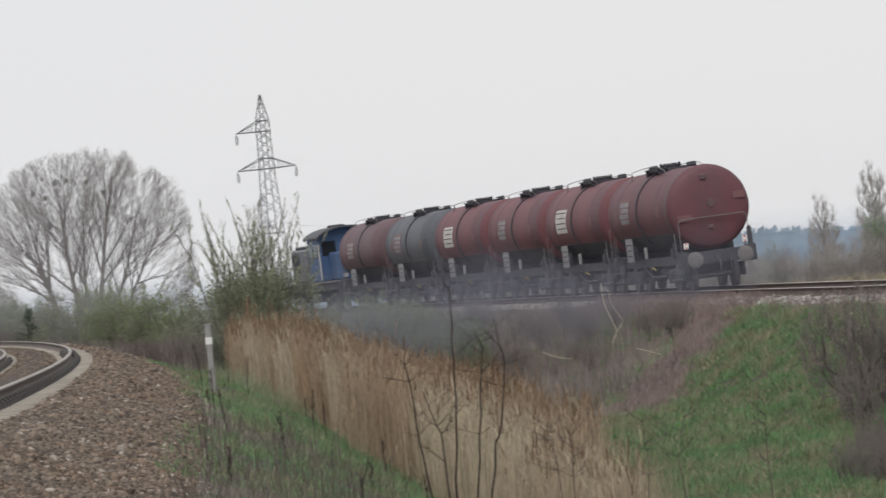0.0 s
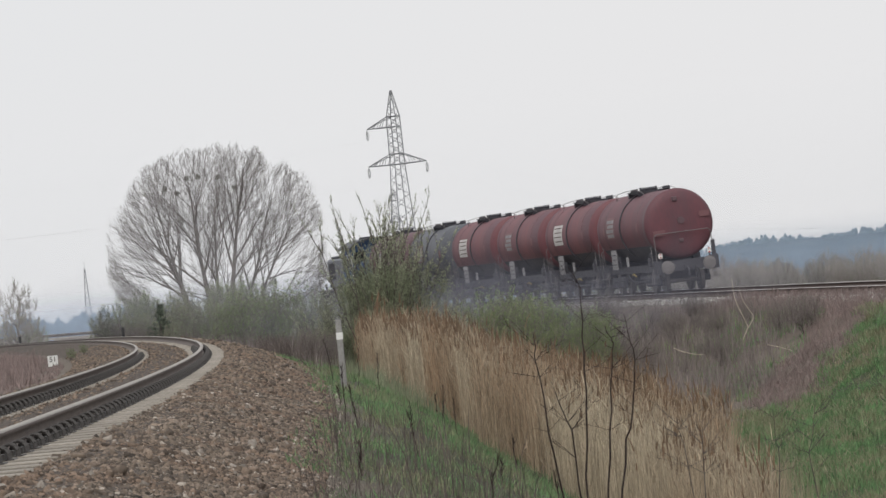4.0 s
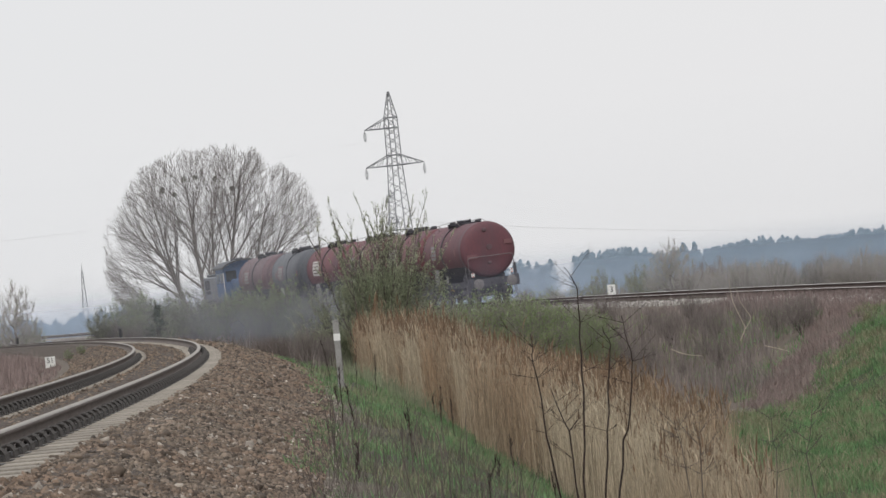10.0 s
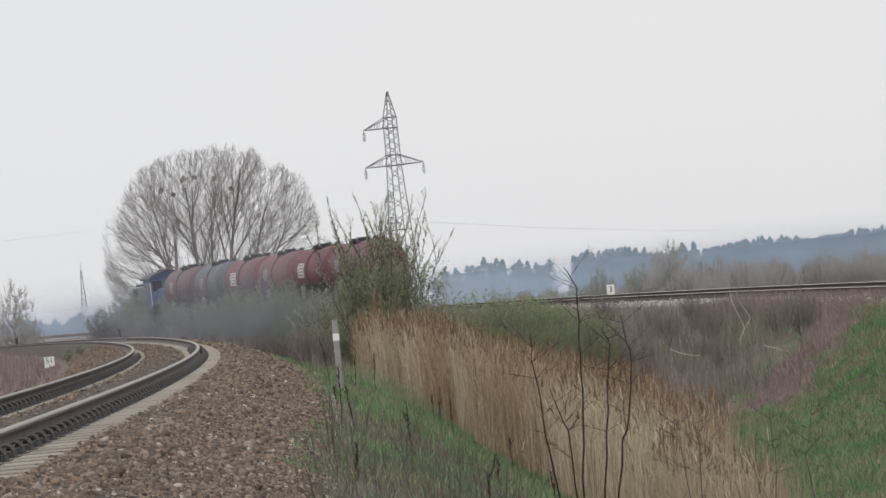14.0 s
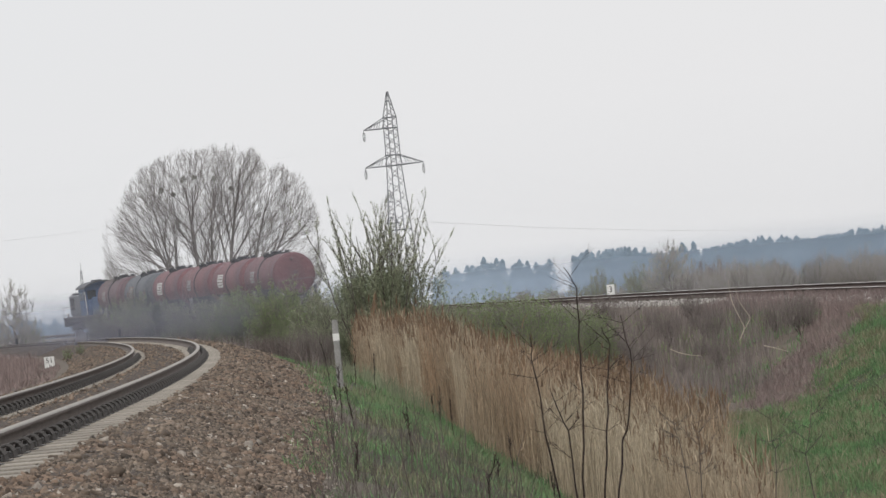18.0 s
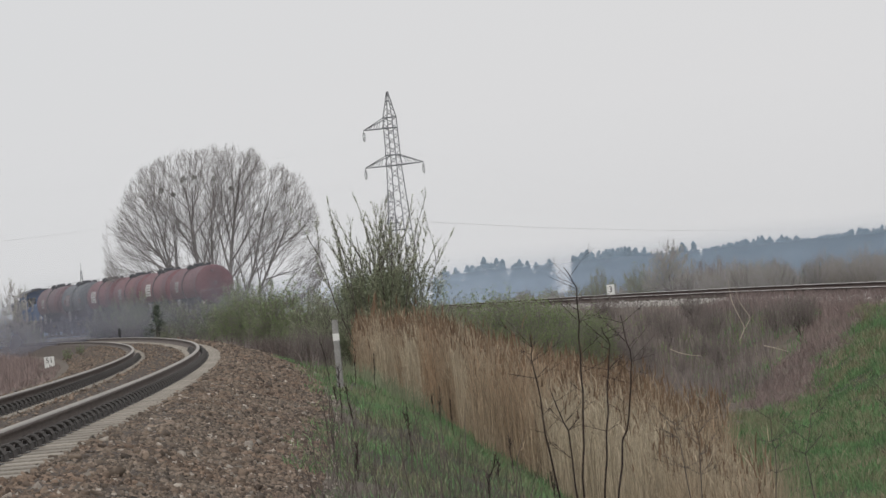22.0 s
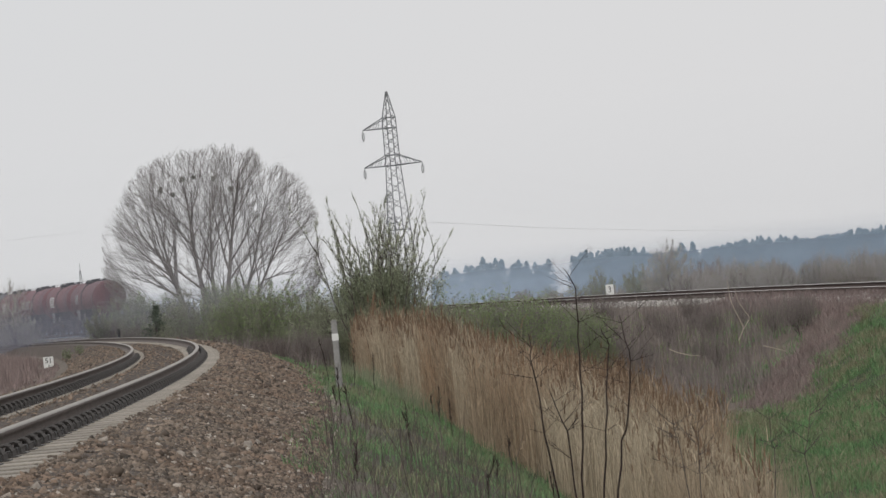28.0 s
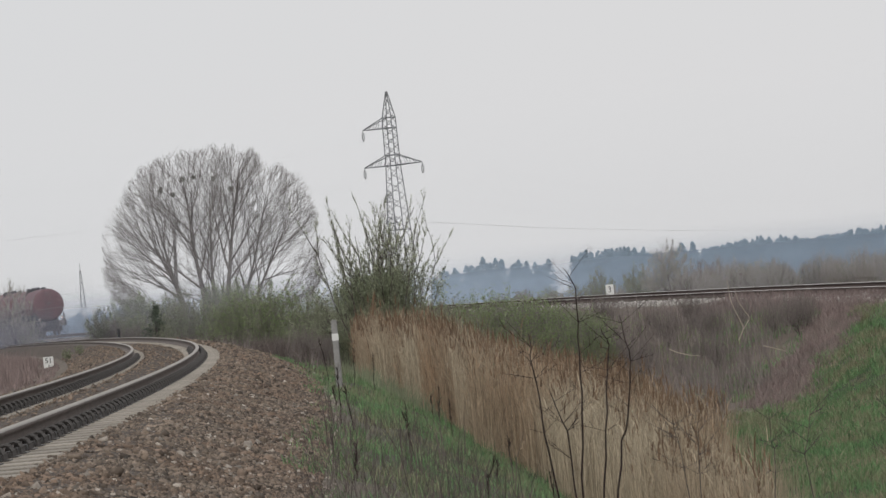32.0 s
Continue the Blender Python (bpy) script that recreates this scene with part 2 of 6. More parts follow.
def tube(points, radii, material, name, sides=6):
    """One bent, tapering stem without gaps."""
    p = np.asarray(points, float)
    v, f = [], []
    for i, c in enumerate(p):
        d = Vector(p[min(i + 1, len(p) - 1)] - p[max(i - 1, 0)]).normalized()
        u = d.orthogonal().normalized() if i == 0 else (u - d * u.dot(d)).normalized()
        w = d.cross(u)
        for k in range(sides):
            a = 2 * math.pi * k / sides
            v.append(Vector(c) + (u * math.cos(a) + w * math.sin(a)) * radii[i])
    for i in range(len(p) - 1):
        for k in range(sides):
            f.append((i * sides + k, i * sides + (k + 1) % sides, (i + 1) * sides + (k + 1) % sides, (i + 1) * sides + k))
    f += [tuple(range(sides - 1, -1, -1)), tuple(range((len(p) - 1) * sides, len(p) * sides))]
    return mesh(name, v, f, material)


def blades(xyz, height, width, lean, rng, material, name, turn=None):
    """Upright pointed blades, each two joined triangles bent a little, in one mesh."""
    n = len(xyz)
    a = rng.uniform(0, 2 * np.pi, n) if turn is None else turn
    side = np.stack([np.cos(a), np.sin(a), np.zeros(n)], 1)
    b = rng.uniform(0, 2 * np.pi, n)
    way = np.stack([np.cos(b), np.sin(b), np.zeros(n)], 1) * (lean * rng.uniform(0, 1, n) * height)[:, None]
    up = np.zeros((n, 3))
    up[:, 2] = height
    w = (np.ones(n) * width)[:, None] / 2
    v = np.stack([xyz - side * w, xyz + side * w, xyz + up * 0.55 + way * 0.3 + side * w * 0.8, xyz + up * 0.55 + way * 0.3 - side * w * 0.8, xyz + up + way], 1)
    k = (np.arange(n) * 5)[:, None, None]
    t = np.array([[0, 1, 2], [0, 2, 3], [3, 2, 4]])[None] + k
    return array_mesh(name, v.reshape(-1, 3), t.reshape(-1, 3), material)


def leaf_cards(xyz, size, rng, material, name, thin=0.5):
    """Small pointed leaves, turned at random, in one mesh."""
    n = len(xyz)
    d = rng.normal(size=(n, 3))
    d /= np.linalg.norm(d, axis=1, keepdims=True)
    e = np.cross(d, rng.normal(size=(n, 3)))
    e /= np.linalg.norm(e, axis=1, keepdims=True)
    s = (size * rng.uniform(0.6, 1.4, n))[:, None]
    v = np.stack([xyz - d * s, xyz + e * s * thin, xyz + d * s, xyz - e * s * thin], 1)
    q = np.arange(4)[None] + (np.arange(n) * 4)[:, None]
    return array_mesh(name, v.reshape(-1, 3), q, material)


def grow(tips, root, balance=0.35, first=()):
    """Joins tips to a root as a branching plant: each tip to the node that costs least in length and in the way back to the root."""
    nodes = [np.array(root, float)]
    parent, far = [-1], [0.0]
    for f in first:
        p = f[0]
        nodes.append(np.array(f[1:], float))
        parent.append(p)
        far.append(far[p] + np.linalg.norm(nodes[-1] - nodes[p]))
    order = np.argsort(np.linalg.norm(tips - nodes[0], axis=1))
    N = np.zeros((len(nodes) + len(tips), 3))
    F = np.zeros(len(N))
    N[:len(nodes)], F[:len(nodes)] = nodes, far
    n = len(nodes)
    for i in order:
        d = np.linalg.norm(N[:n] - tips[i], axis=1)
        cost = d + balance * F[:n] + np.where(N[:n, 2] > tips[i, 2] + 0.15 * d, d * 0.8, 0)
        k = int(np.argmin(cost))
        N[n], F[n] = tips[i], F[k] + d[k]
        parent.append(k)
        n += 1
    parent = np.array(parent)
    load = np.ones(n)
    for i in range(n - 1, 0, -1):
        load[parent[i]] += load[i]
    return N, parent, load


# ---- the two railway lines in plan ----
def curve_line(s, x0, y0, heading, bends, s_lo, s_hi):
    """A line whose curvature changes smoothly along it; straight before s_lo, evenly curved past s_hi."""
    c = np.clip(s, s_lo, s_hi) / 100
    k = sum(b * c ** i for i, b in enumerate(bends))
    k = np.where(s < s_lo, 0, k)
    i0 = int(np.argmin(np.abs(s)))
    step = np.diff(s)
    th = np.concatenate([[0], np.cumsum((k[1:] + k[:-1]) / 2 * step)])
    th += heading - th[i0]
    dx, dy = -np.sin(th), np.cos(th)
    x = np.concatenate([[0], np.cumsum((dx[1:] + dx[:-1]) / 2 * step)])
    y = np.concatenate([[0], np.cumsum((dy[1:] + dy[:-1]) / 2 * step)])
    return x - x[i0] + x0, y - y[i0] + y0, th


EYE_Z = EYE[2]
SN = np.linspace(-80, 420, 1001)
_x, _y, THN = curve_line(SN, -2.866, 15.0, 0.02194, (-0.000218, 0.005911, -0.008252, 0.003288), 0, 200)
NX, NY = _x - 0.7525 * np.cos(THN), _y - 0.7525 * np.sin(THN)
NZ = EYE_Z - 0.549 + 0.357 * np.clip(NY - 30, -60, 190) / 100
ST = np.linspace(-160, 480, 1281)
TX, TY, THT = curve_line(ST, 13.583, 124.416, 0.1267, (0.00144, -0.00075, 0.00014), -20, 320)
_t = np.clip(ST, -20, 330) / 100
TZ = EYE_Z - 0.633 + 0.913 * _t - 0.222 * _t ** 2 + 0.0406 * _t ** 3
TZ = np.where(ST < -20, TZ[np.searchsorted(ST, -20)] + (ST + 20) * 0.004, TZ)


def on_line(line, s, d=0.0, dz=0.0):
    """A point s along a line, d to its right, dz over the rail."""
    S, X, Y, Z, T = {"near": (SN, NX, NY, NZ, THN), "far": (ST, TX, TY, TZ, THT)}[line]
    t = np.interp(s, S, T)
    return np.interp(s, S, X) + d * np.cos(t), np.interp(s, S, Y) + d * np.sin(t), np.interp(s, S, Z) + dz, t


def beside(line, x, y):
    """How far right of a line points lie, and the rail's height there."""
    X, Y, Z, T = (NX, NY, NZ, THN) if line == "near" else (TX, TY, TZ, THT)
    X, Y, Z, T = X[::4], Y[::4], Z[::4], T[::4]
    x, y = np.atleast_1d(x).astype(float), np.atleast_1d(y).astype(float)
    d, z = np.zeros(len(x)), np.zeros(len(x))
    for i in range(0, len(x), 20000):
        a, b = x[i:i + 20000, None] - X, y[i:i + 20000, None] - Y
        k = (a * a + b * b).argmin(1)
        r = np.arange(len(k))
        d[i:i + 20000] = a[r, k] * np.cos(T[k]) + b[r, k] * np.sin(T[k])
        far = np.hypot(a[r, k], b[r, k])
        d[i:i + 20000] = np.where(far > np.abs(d[i:i + 20000]) + 3, np.sign(d[i:i + 20000]) * far, d[i:i + 20000])
        z[i:i + 20000] = Z[k]
    return d, z


def hills(x, y, size, seed=0.0):
    """Smooth unevenness from a few sines."""
    x, y = np.asarray(x) / size, np.asarray(y) / size
    return (np.sin(x * 1.7 + y * 0.6 + seed) + np.sin(y * 1.9 - x * 0.8 + 1.3 + seed) + np.sin((x + y) * 3.1 + seed * 2) * 0.5 + np.sin((x - y) * 4.3 + 0.7) * 0.35) / 2.8


def height(x, y):
    """The ground: two embankments, the ditch between them, and flat fields round about."""
    x, y = np.atleast_1d(x).astype(float), np.atleast_1d(y).astype(float)
    dn, zn = beside("near", x, y)
    dt, zt = beside("far", x, y)
    far = np.clip((y - 110) / 90, 0, 1)
    deep = 3.1 - 0.9 * far
    n_right = np.interp(dn, [0, 0.42, 0.58, 1.12, 1.19, 1.7, 2.9, 3.6, 5.6, 7.5, 9.5], [-0.20, -0.20, -0.30, -0.30, -0.175, -0.22, -0.64, -0.84, -2.05, -3.0, -3.1])
    n_right = np.where(dn > 3, np.maximum(n_right, -deep), n_right)
    n_left = np.interp(-dn, [0, 0.42, 0.58, 0.86, 0.96, 1.4, 1.8, 3.0, 6.0, 9.0], [-0.20, -0.20, -0.32, -0.32, -0.155, -0.16, -0.27, -0.66, -0.95, -1.1])
    bank_n = zn + np.where(dn > 0, n_right, n_left)
    t = np.abs(dt)
    bank_t = zt + np.where(dt < 0, np.interp(t, [0, 1.5, 1.85, 3.0, 8.0, 9.5], [-0.30, -0.30, -0.48, -0.72, -2.7, -3.0]), np.interp(t, [0, 1.7, 2.4, 3.2, 7.0], [-0.32, -0.32, -0.62, -0.75, -1.9]))
    field = EYE_Z - 1.9 + 0.35 * hills(x, y, 60) + np.clip((y - 500) / 900, 0, 1) * np.clip((x + 100) / 600, 0, 1) * 8
    z = np.where(dn < 0, np.where(dn > -9, bank_n, 0), 0)
    between = (dn >= 0) & (dt <= 0)
    z = np.where(between, np.maximum(bank_n, bank_t), z)
    out_l = (dn < -6)
    mixl = np.clip((-dn - 6) / 10, 0, 1)
    z = np.where(out_l, bank_n * (1 - mixl) + field * mixl, z)
    mixr = np.clip((dt - 5) / 10, 0, 1)
    z = np.where(dt > 0, bank_t * (1 - mixr) + field * mixr, z)
    rough = np.where((np.abs(dn) > 3.2) & (np.abs(dt) > 3.2), 1.0, 0.0)
    return z + rough * (0.09 * hills(x, y, 1.7) + 0.05 * hills(x, y, 0.6, 2.0))


def green(x, y):
    """Where fresh grass grows, 0 to 1."""
    dn, _ = beside("near", x, y)
    dt, _ = beside("far", x, y)
    edge = 112 - (np.abs(dt) - 2.5) * 3.0
    slope = ((dt < -2.3) & (dn > 8.0)) * np.clip((edge - y) / 4, 0, 1)
    verge = np.clip((dn - 2.9) / 0.6, 0, 1) * np.clip((7.0 - dn) / 1.5, 0, 1) * (y < 130)
    field = ((dn < -14) | (dt > 12)) * 0.5
    return np.clip(slope + verge * 0.9 + field, 0, 1)


def ground():
    xs = np.concatenate([-np.geomspace(3200, 46, 26), np.arange(-44, 40, 0.55), np.geomspace(42, 3200, 26)])
    ys = np.concatenate([np.linspace(-120, 14, 20), np.arange(15, 130, 0.6), np.arange(130, 320, 1.6), np.geomspace(322, 4600, 32)])
    gx, gy = np.meshgrid(xs, ys)
    x, y = gx.ravel(), gy.ravel()
    z = height(x, y)
    nx, ny = len(xs), len(ys)
    i = (np.arange(ny - 1)[:, None] * nx + np.arange(nx - 1)).ravel()
    me = array_mesh("ground", np.stack([x, y, z], 1), np.stack([i, i + 1, i + 1 + nx, i + nx], 1), M_GROUND)
    a = me.attributes.new("grass", "FLOAT", "POINT")
    a.data.foreach_set("value", green(x, y).astype(np.float32))
    me.polygons.foreach_set("use_smooth", [True] * len(me.polygons))
    return tagged(new("ground", me), "uneven soil with dry litter and fresh spring grass", "ground", kind="structure")


# ---- railway track ----
RAIL_PROFILE = [(-0.0675, -0.172), (0.0675, -0.172), (0.0675, -0.160), (0.010, -0.142), (0.008, -0.046), (0.034, -0.038), (0.036, -0.012), (0.030, 0.0)]
RAIL_PROFILE += [(-x, z) for x, z in RAIL_PROFILE[:1:-1]]


def rail(line, offset, s, lift=0.0):
    """One rail swept along a line; its running face is worn bright."""
    X, Y, Z, T = on_line(line, s, offset, lift)
    k = len(RAIL_PROFILE)
    p = np.array(RAIL_PROFILE)
    v = np.stack([X[:, None] + p[:, 0] * np.cos(T)[:, None], Y[:, None] + p[:, 0] * np.sin(T)[:, None], Z[:, None] + p[:, 1]], -1).reshape(-1, 3)
    i = np.arange(k)
    ring = np.stack([i, (i + 1) % k, (i + 1) % k + k, i + k], 1)
    f = (ring[None] + (np.arange(len(s) - 1) * k)[:, None, None]).reshape(-1, 4)
    me = array_mesh("rail", v, f, M_RAIL if line == "near" else M_RAIL_DARK)
    me.materials.append(M_RAIL_TOP if line == "near" else M_RAIL_BRIGHT)
    shiny = np.zeros((len(s) - 1, k), int)
    top = [j for j in range(k) if p[j, 1] > -0.02 and p[(j + 1) % k, 1] > -0.02]
    shiny[:, top] = 1
    me.polygons.foreach_set("material_index", shiny.ravel())
    return me


def sleeper_mesh(material, name="sleeper", half=1.25):
    """Concrete sleeper: high rail seats, a dipped middle, chamfered ends."""
    prof = [(-half, -0.20, 0.12), (-half + 0.03, -0.175, 0.125), (-0.95, -0.165, 0.13), (-0.55, -0.172, 0.13), (-0.3, -0.225, 0.11), (0.3, -0.225, 0.11), (0.55, -0.172, 0.13), (0.95, -0.165, 0.13), (half - 0.03, -0.175, 0.125), (half, -0.20, 0.12)]
    v, f = [], []
    for x, z, w in prof:
        v += [(x, -w - 0.01, -0.40), (x, -w, z - 0.006), (x, -w + 0.006, z), (x, w - 0.006, z), (x, w, z - 0.006), (x, w + 0.01, -0.40)]
    for i in range(len(prof) - 1):
        for j in range(5):
            a = i * 6 + j
            f.append((a, a + 1, a + 7, a + 6))
    f += [(5, 4, 3, 2, 1, 0), tuple(range(len(v) - 6, len(v)))]
    return mesh(name, v, f, material)


def clip_mesh():
    """Spring clips on both sides of both rails: an arched bar on a base plate."""
    bm = bmesh.new()
    for c in (-0.7525, 0.7525):
        box(bm, c - 0.2, c + 0.2, -0.125, 0.125, -0.178, -0.158)
        for sgn in (-1, 1):
            o = c + sgn * 0.11
            # two arched coils of round bar, side by side, gripping the rail foot
            for y in (-0.075, 0.03):
                arc = [(o + sgn * 0.055 * math.cos(a), y + 0.012 * k, -0.145 + 0.062 * math.sin(a)) for k, a in enumerate(np.linspace(-0.3, 3.3, 7))]
                for a, b in zip(arc, arc[1:]):
                    rod(bm, a, b, 0.0125, 5)
            box(bm, o - 0.03, o + 0.03, -0.11, 0.11, -0.16, -0.125)
    me = bpy.data.meshes.new("rail_clip")
    bm.to_mesh(me)
    bm.free()
    me.materials.append(M_CLIP)
    return me


def railway(line, name, label, s0, s1, step, sleeper_material, clip_until, cant=0.0, laid=(0, 170)):
    t = thing(name, label, "railway track", kind="structure")
    s = np.arange(s0, s1 + 0.01, 1.0)
    for off, lift in ((-0.7525, -cant), (0.7525, cant)):
        part("rail", rail(line, off, s, lift), None, t, "rusty steel rail with a worn bright top")
    sm, cm = sleeper_mesh(sleeper_material), clip_mesh()
    lean = math.degrees(math.asin(2 * cant / 1.505))
    for k in np.arange(laid[0] + 0.3, laid[1], step):
        x, y, z, h = on_line(line, k)
        ob = part("sleeper", sm, None, t, at=pose(x, y, z, 0, -lean, math.degrees(h) + random.uniform(-0.4, 0.4)))
        if k < clip_until:
            part("rail_clip", cm, None, ob)
    return t


def stones(line, name, label, s_lo, s_hi, d_lo, d_hi, count, size, material, rng, power=1.0, keep=None):
    """Broken stones strewn along a line's ballast, each an angular block."""
    s = s_lo + (s_hi - s_lo) * rng.uniform(0, 1, count) ** power
    d = rng.uniform(d_lo, d_hi, count)
    x, y, z, t = on_line(line, s, d)
    g = height(x, y)
    if keep is not None:
        ok = keep(d, s)
        x, y, g, count = x[ok], y[ok], g[ok], int(ok.sum())
    c = np.array([[-1, -1, -1], [1, -1, -1], [1, 1, -1], [-1, 1, -1], [-1, -1, 1], [1, -1, 1], [1, 1, 1], [-1, 1, 1]], float)
    v = c[None] * (1 + rng.uniform(-0.55, 0.15, (count, 8, 3)))
    q = rng.normal(size=(count, 4))
    q /= np.linalg.norm(q, axis=1, keepdims=True)
    w, a, b, e = q.T
    R = np.stack([np.stack([1 - 2 * (b * b + e * e), 2 * (a * b - w * e), 2 * (a * e + w * b)], -1), np.stack([2 * (a * b + w * e), 1 - 2 * (a * a + e * e), 2 * (b * e - w * a)], -1), np.stack([2 * (a * e - w * b), 2 * (b * e + w * a), 1 - 2 * (a * a + b * b)], -1)], 1)
    r = size * rng.lognormal(0, 0.28, count)
    v = v * (r[:, None, None] * np.stack([np.ones(count), rng.uniform(0.6, 1, count), rng.uniform(0.4, 0.8, count)], -1)[:, None])
    v = np.einsum("nij,nkj->nki", R, v) + np.stack([x, y, g + rng.uniform(-0.1, 0.8, count) * r], 1)[:, None]
    f = np.array([[0, 3, 2, 1], [4, 5, 6, 7], [0, 1, 5, 4], [1, 2, 6, 5], [2, 3, 7, 6], [3, 0, 4, 7]])[None] + (np.arange(count) * 8)[:, None, None]
    me = array_mesh(name, v.reshape(-1, 3), f.reshape(-1, 4), material)
    return tagged(new(name, me), label, "ballast", kind="stuff")


def ballast_bed(line, name, label, s0, s1, half, material):
    """The crown and shoulders of the ballast as one low bank, just over the ground."""
    s = np.arange(s0, s1, 1.0)
    d = np.linspace(-half, half, 25)
    X, Y, Z, T = on_line(line, s)
    x = X[:, None] + d * np.cos(T)[:, None]
    y = Y[:, None] + d * np.sin(T)[:, None]
    z = height(x.ravel(), y.ravel()) + 0.03 * np.tile(np.cos(d / half * np.pi / 2) ** 0.3, len(s)) - 0.004
    k = len(d)
    i = (np.arange(len(s) - 1)[:, None] * k + np.arange(k - 1)).ravel()
    me = array_mesh(name, np.stack([x.ravel(), y.ravel(), z], 1), np.stack([i, i + 1, i + 1 + k, i + k], 1), material)
    return tagged(new(name, me), label, "ballast", kind="structure")


rng = np.random.default_rng(7)
ground()
ballast_bed("near", "ballast_bed", "bed of grey-brown broken stone under the curved track", -10, 260, 2.7, M_BED)
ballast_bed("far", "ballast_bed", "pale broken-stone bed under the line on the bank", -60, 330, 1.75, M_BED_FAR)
railway("near", "curved_railway_track", "curved railway track on concrete sleepers with rusty rails", -8, 262, 0.6, M_CONCRETE, 75, 0.019, (2, 178))
railway("far", "embankment_railway_track", "railway track on the low embankment used by the train", -60, 330, 0.65, M_WOOD_SLEEPER, -99, 0.03, (-30, 160))
near_gap = lambda d, s: (np.abs(np.abs(d) - 0.7525) > 0.12) & ((d > 1.27) | (d < -0.96) | (np.abs(d) < 0.5))
stones("near", "ballast_stones", "grey-brown broken ballast stones on the track shoulder", 2, 32, 1.2, 2.85, 130000, 0.0138, M_STONE, rng, 1.1)
stones("near", "ballast_stones", "larger loose ballast stones on the track shoulder", 2, 60, 1.3, 2.95, 5200, 0.0165, M_STONE_LIGHT, rng, 1.3)
stones("near", "ballast_stones", "grey-brown broken ballast stones further along the track shoulder", 31, 75, 1.2, 2.8, 42000, 0.020, M_STONE, rng, 1.2)
stones("near", "ballast_stones", "grey-brown broken ballast stones where the track bends away", 74, 150, 1.27, 2.8, 10000, 0.038, M_STONE, rng, 1.2)
stones("near", "ballast_stones", "broken ballast stones between the rails", 2, 130, -2.6, 1.24, 32000, 0.020, M_STONE, rng, 1.4, keep=near_gap)
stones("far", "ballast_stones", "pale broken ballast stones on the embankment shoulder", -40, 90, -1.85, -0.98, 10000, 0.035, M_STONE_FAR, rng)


# ---- the train ----
def paint(name, c1, c2, grime=(0.05, 0.042, 0.04)):
    """Old wagon paint: faded, with grey-brown dirt streaks."""
    m = mat(name, c1, c2, rough=0.6, scale=0.8, fine=9, bump=0.08, stretch=(1, 1, 0.35))
    n, l = m.node_tree.nodes, m.node_tree.links
    b = n["Principled BSDF"]
    base = b.inputs["Base Color"].links[0].from_socket
    tc = n.new("ShaderNodeTexCoord")
    st = n.new("ShaderNodeTexNoise")
    st.inputs["Scale"].default_value, st.inputs["Detail"].default_value = 1.0, 5.0
    mp = n.new("ShaderNodeMapping")
    mp.inputs["Scale"].default_value = (1.0, 2.2, 0.18)
    l.new(tc.outputs["Object"], mp.inputs[0]), l.new(mp.outputs[0], st.inputs["Vector"])
    r = n.new("ShaderNodeValToRGB")
    r.color_ramp.elements[0].position, r.color_ramp.elements[1].position = 0.48, 0.72
    r.color_ramp.elements[1].color = (0.6, 0.6, 0.6, 1)
    l.new(st.outputs[0], r.inputs[0])
    mx = n.new("ShaderNodeMix")
    mx.data_type = "RGBA"
    mx.inputs[7].default_value = (*grime, 1)
    l.new(r.outputs[0], mx.inputs[0]), l.new(base, mx.inputs[6])
    l.new(mx.outputs[2], b.inputs["Base Color"])
    return m


M_RED = paint("faded_oxide_red_paint", (0.142, 0.05, 0.062), (0.105, 0.044, 0.056), (0.09, 0.054, 0.066))
M_REDDER = paint("oxide_red_paint", (0.172, 0.056, 0.065), (0.122, 0.049, 0.06), (0.10, 0.056, 0.068))
# darker copies of the wagon paints: soot plus shade between the wagons
M_RED_SOOT_SHADE = paint("soot_and_shade_red_paint", (0.12, 0.042, 0.055), (0.09, 0.037, 0.05), (0.078, 0.041, 0.053))
M_GREY_SOOT_SHADE = paint("soot_and_shade_grey_paint", (0.065, 0.073, 0.09), (0.047, 0.053, 0.067), (0.045, 0.047, 0.056))
M_RED_BROWN = paint("sooty_red_brown_paint", (0.135, 0.078, 0.09), (0.10, 0.063, 0.074), (0.08, 0.06, 0.07))
M_GREY = paint("dark_grey_green_paint", (0.112, 0.118, 0.136), (0.082, 0.088, 0.103), (0.066, 0.069, 0.082))
M_PATCH = paint("pale_repaint_patch", (0.185, 0.084, 0.092), (0.15, 0.07, 0.078), (0.125, 0.064, 0.072))
M_BOARD = mat("grimy_label_board", (0.33, 0.32, 0.325), (0.17, 0.165, 0.175), rough=0.75, scale=2.5, fine=9)
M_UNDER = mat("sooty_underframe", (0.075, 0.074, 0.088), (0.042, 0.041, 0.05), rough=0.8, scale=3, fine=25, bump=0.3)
M_WHEEL = mat("oily_wheel_steel", (0.16, 0.146, 0.145), (0.10, 0.092, 0.094), rough=0.55, metal=0.4, scale=5, fine=40)
M_PLATE = mat("dusty_white_data_panel", (0.62, 0.60, 0.58), (0.45, 0.43, 0.42), rough=0.7, scale=3, fine=30)
M_PANEL_DARK = mat("dark_lettering_bar", (0.12, 0.08, 0.075), (0.08, 0.06, 0.055), scale=5, fine=50)
M_BUFFER = mat("worn_buffer_steel", (0.20, 0.185, 0.185), (0.12, 0.11, 0.112), rough=0.45, scale=4, fine=40)
M_RAILING = mat("greyed_handrail_steel", (0.20, 0.185, 0.19), (0.12, 0.11, 0.112), rough=0.6, scale=5, fine=40)
M_SIGNAL_RED = mat("tail_plate_red", (0.55, 0.10, 0.09), (0.42, 0.08, 0.075), rough=0.5, scale=5, fine=40)
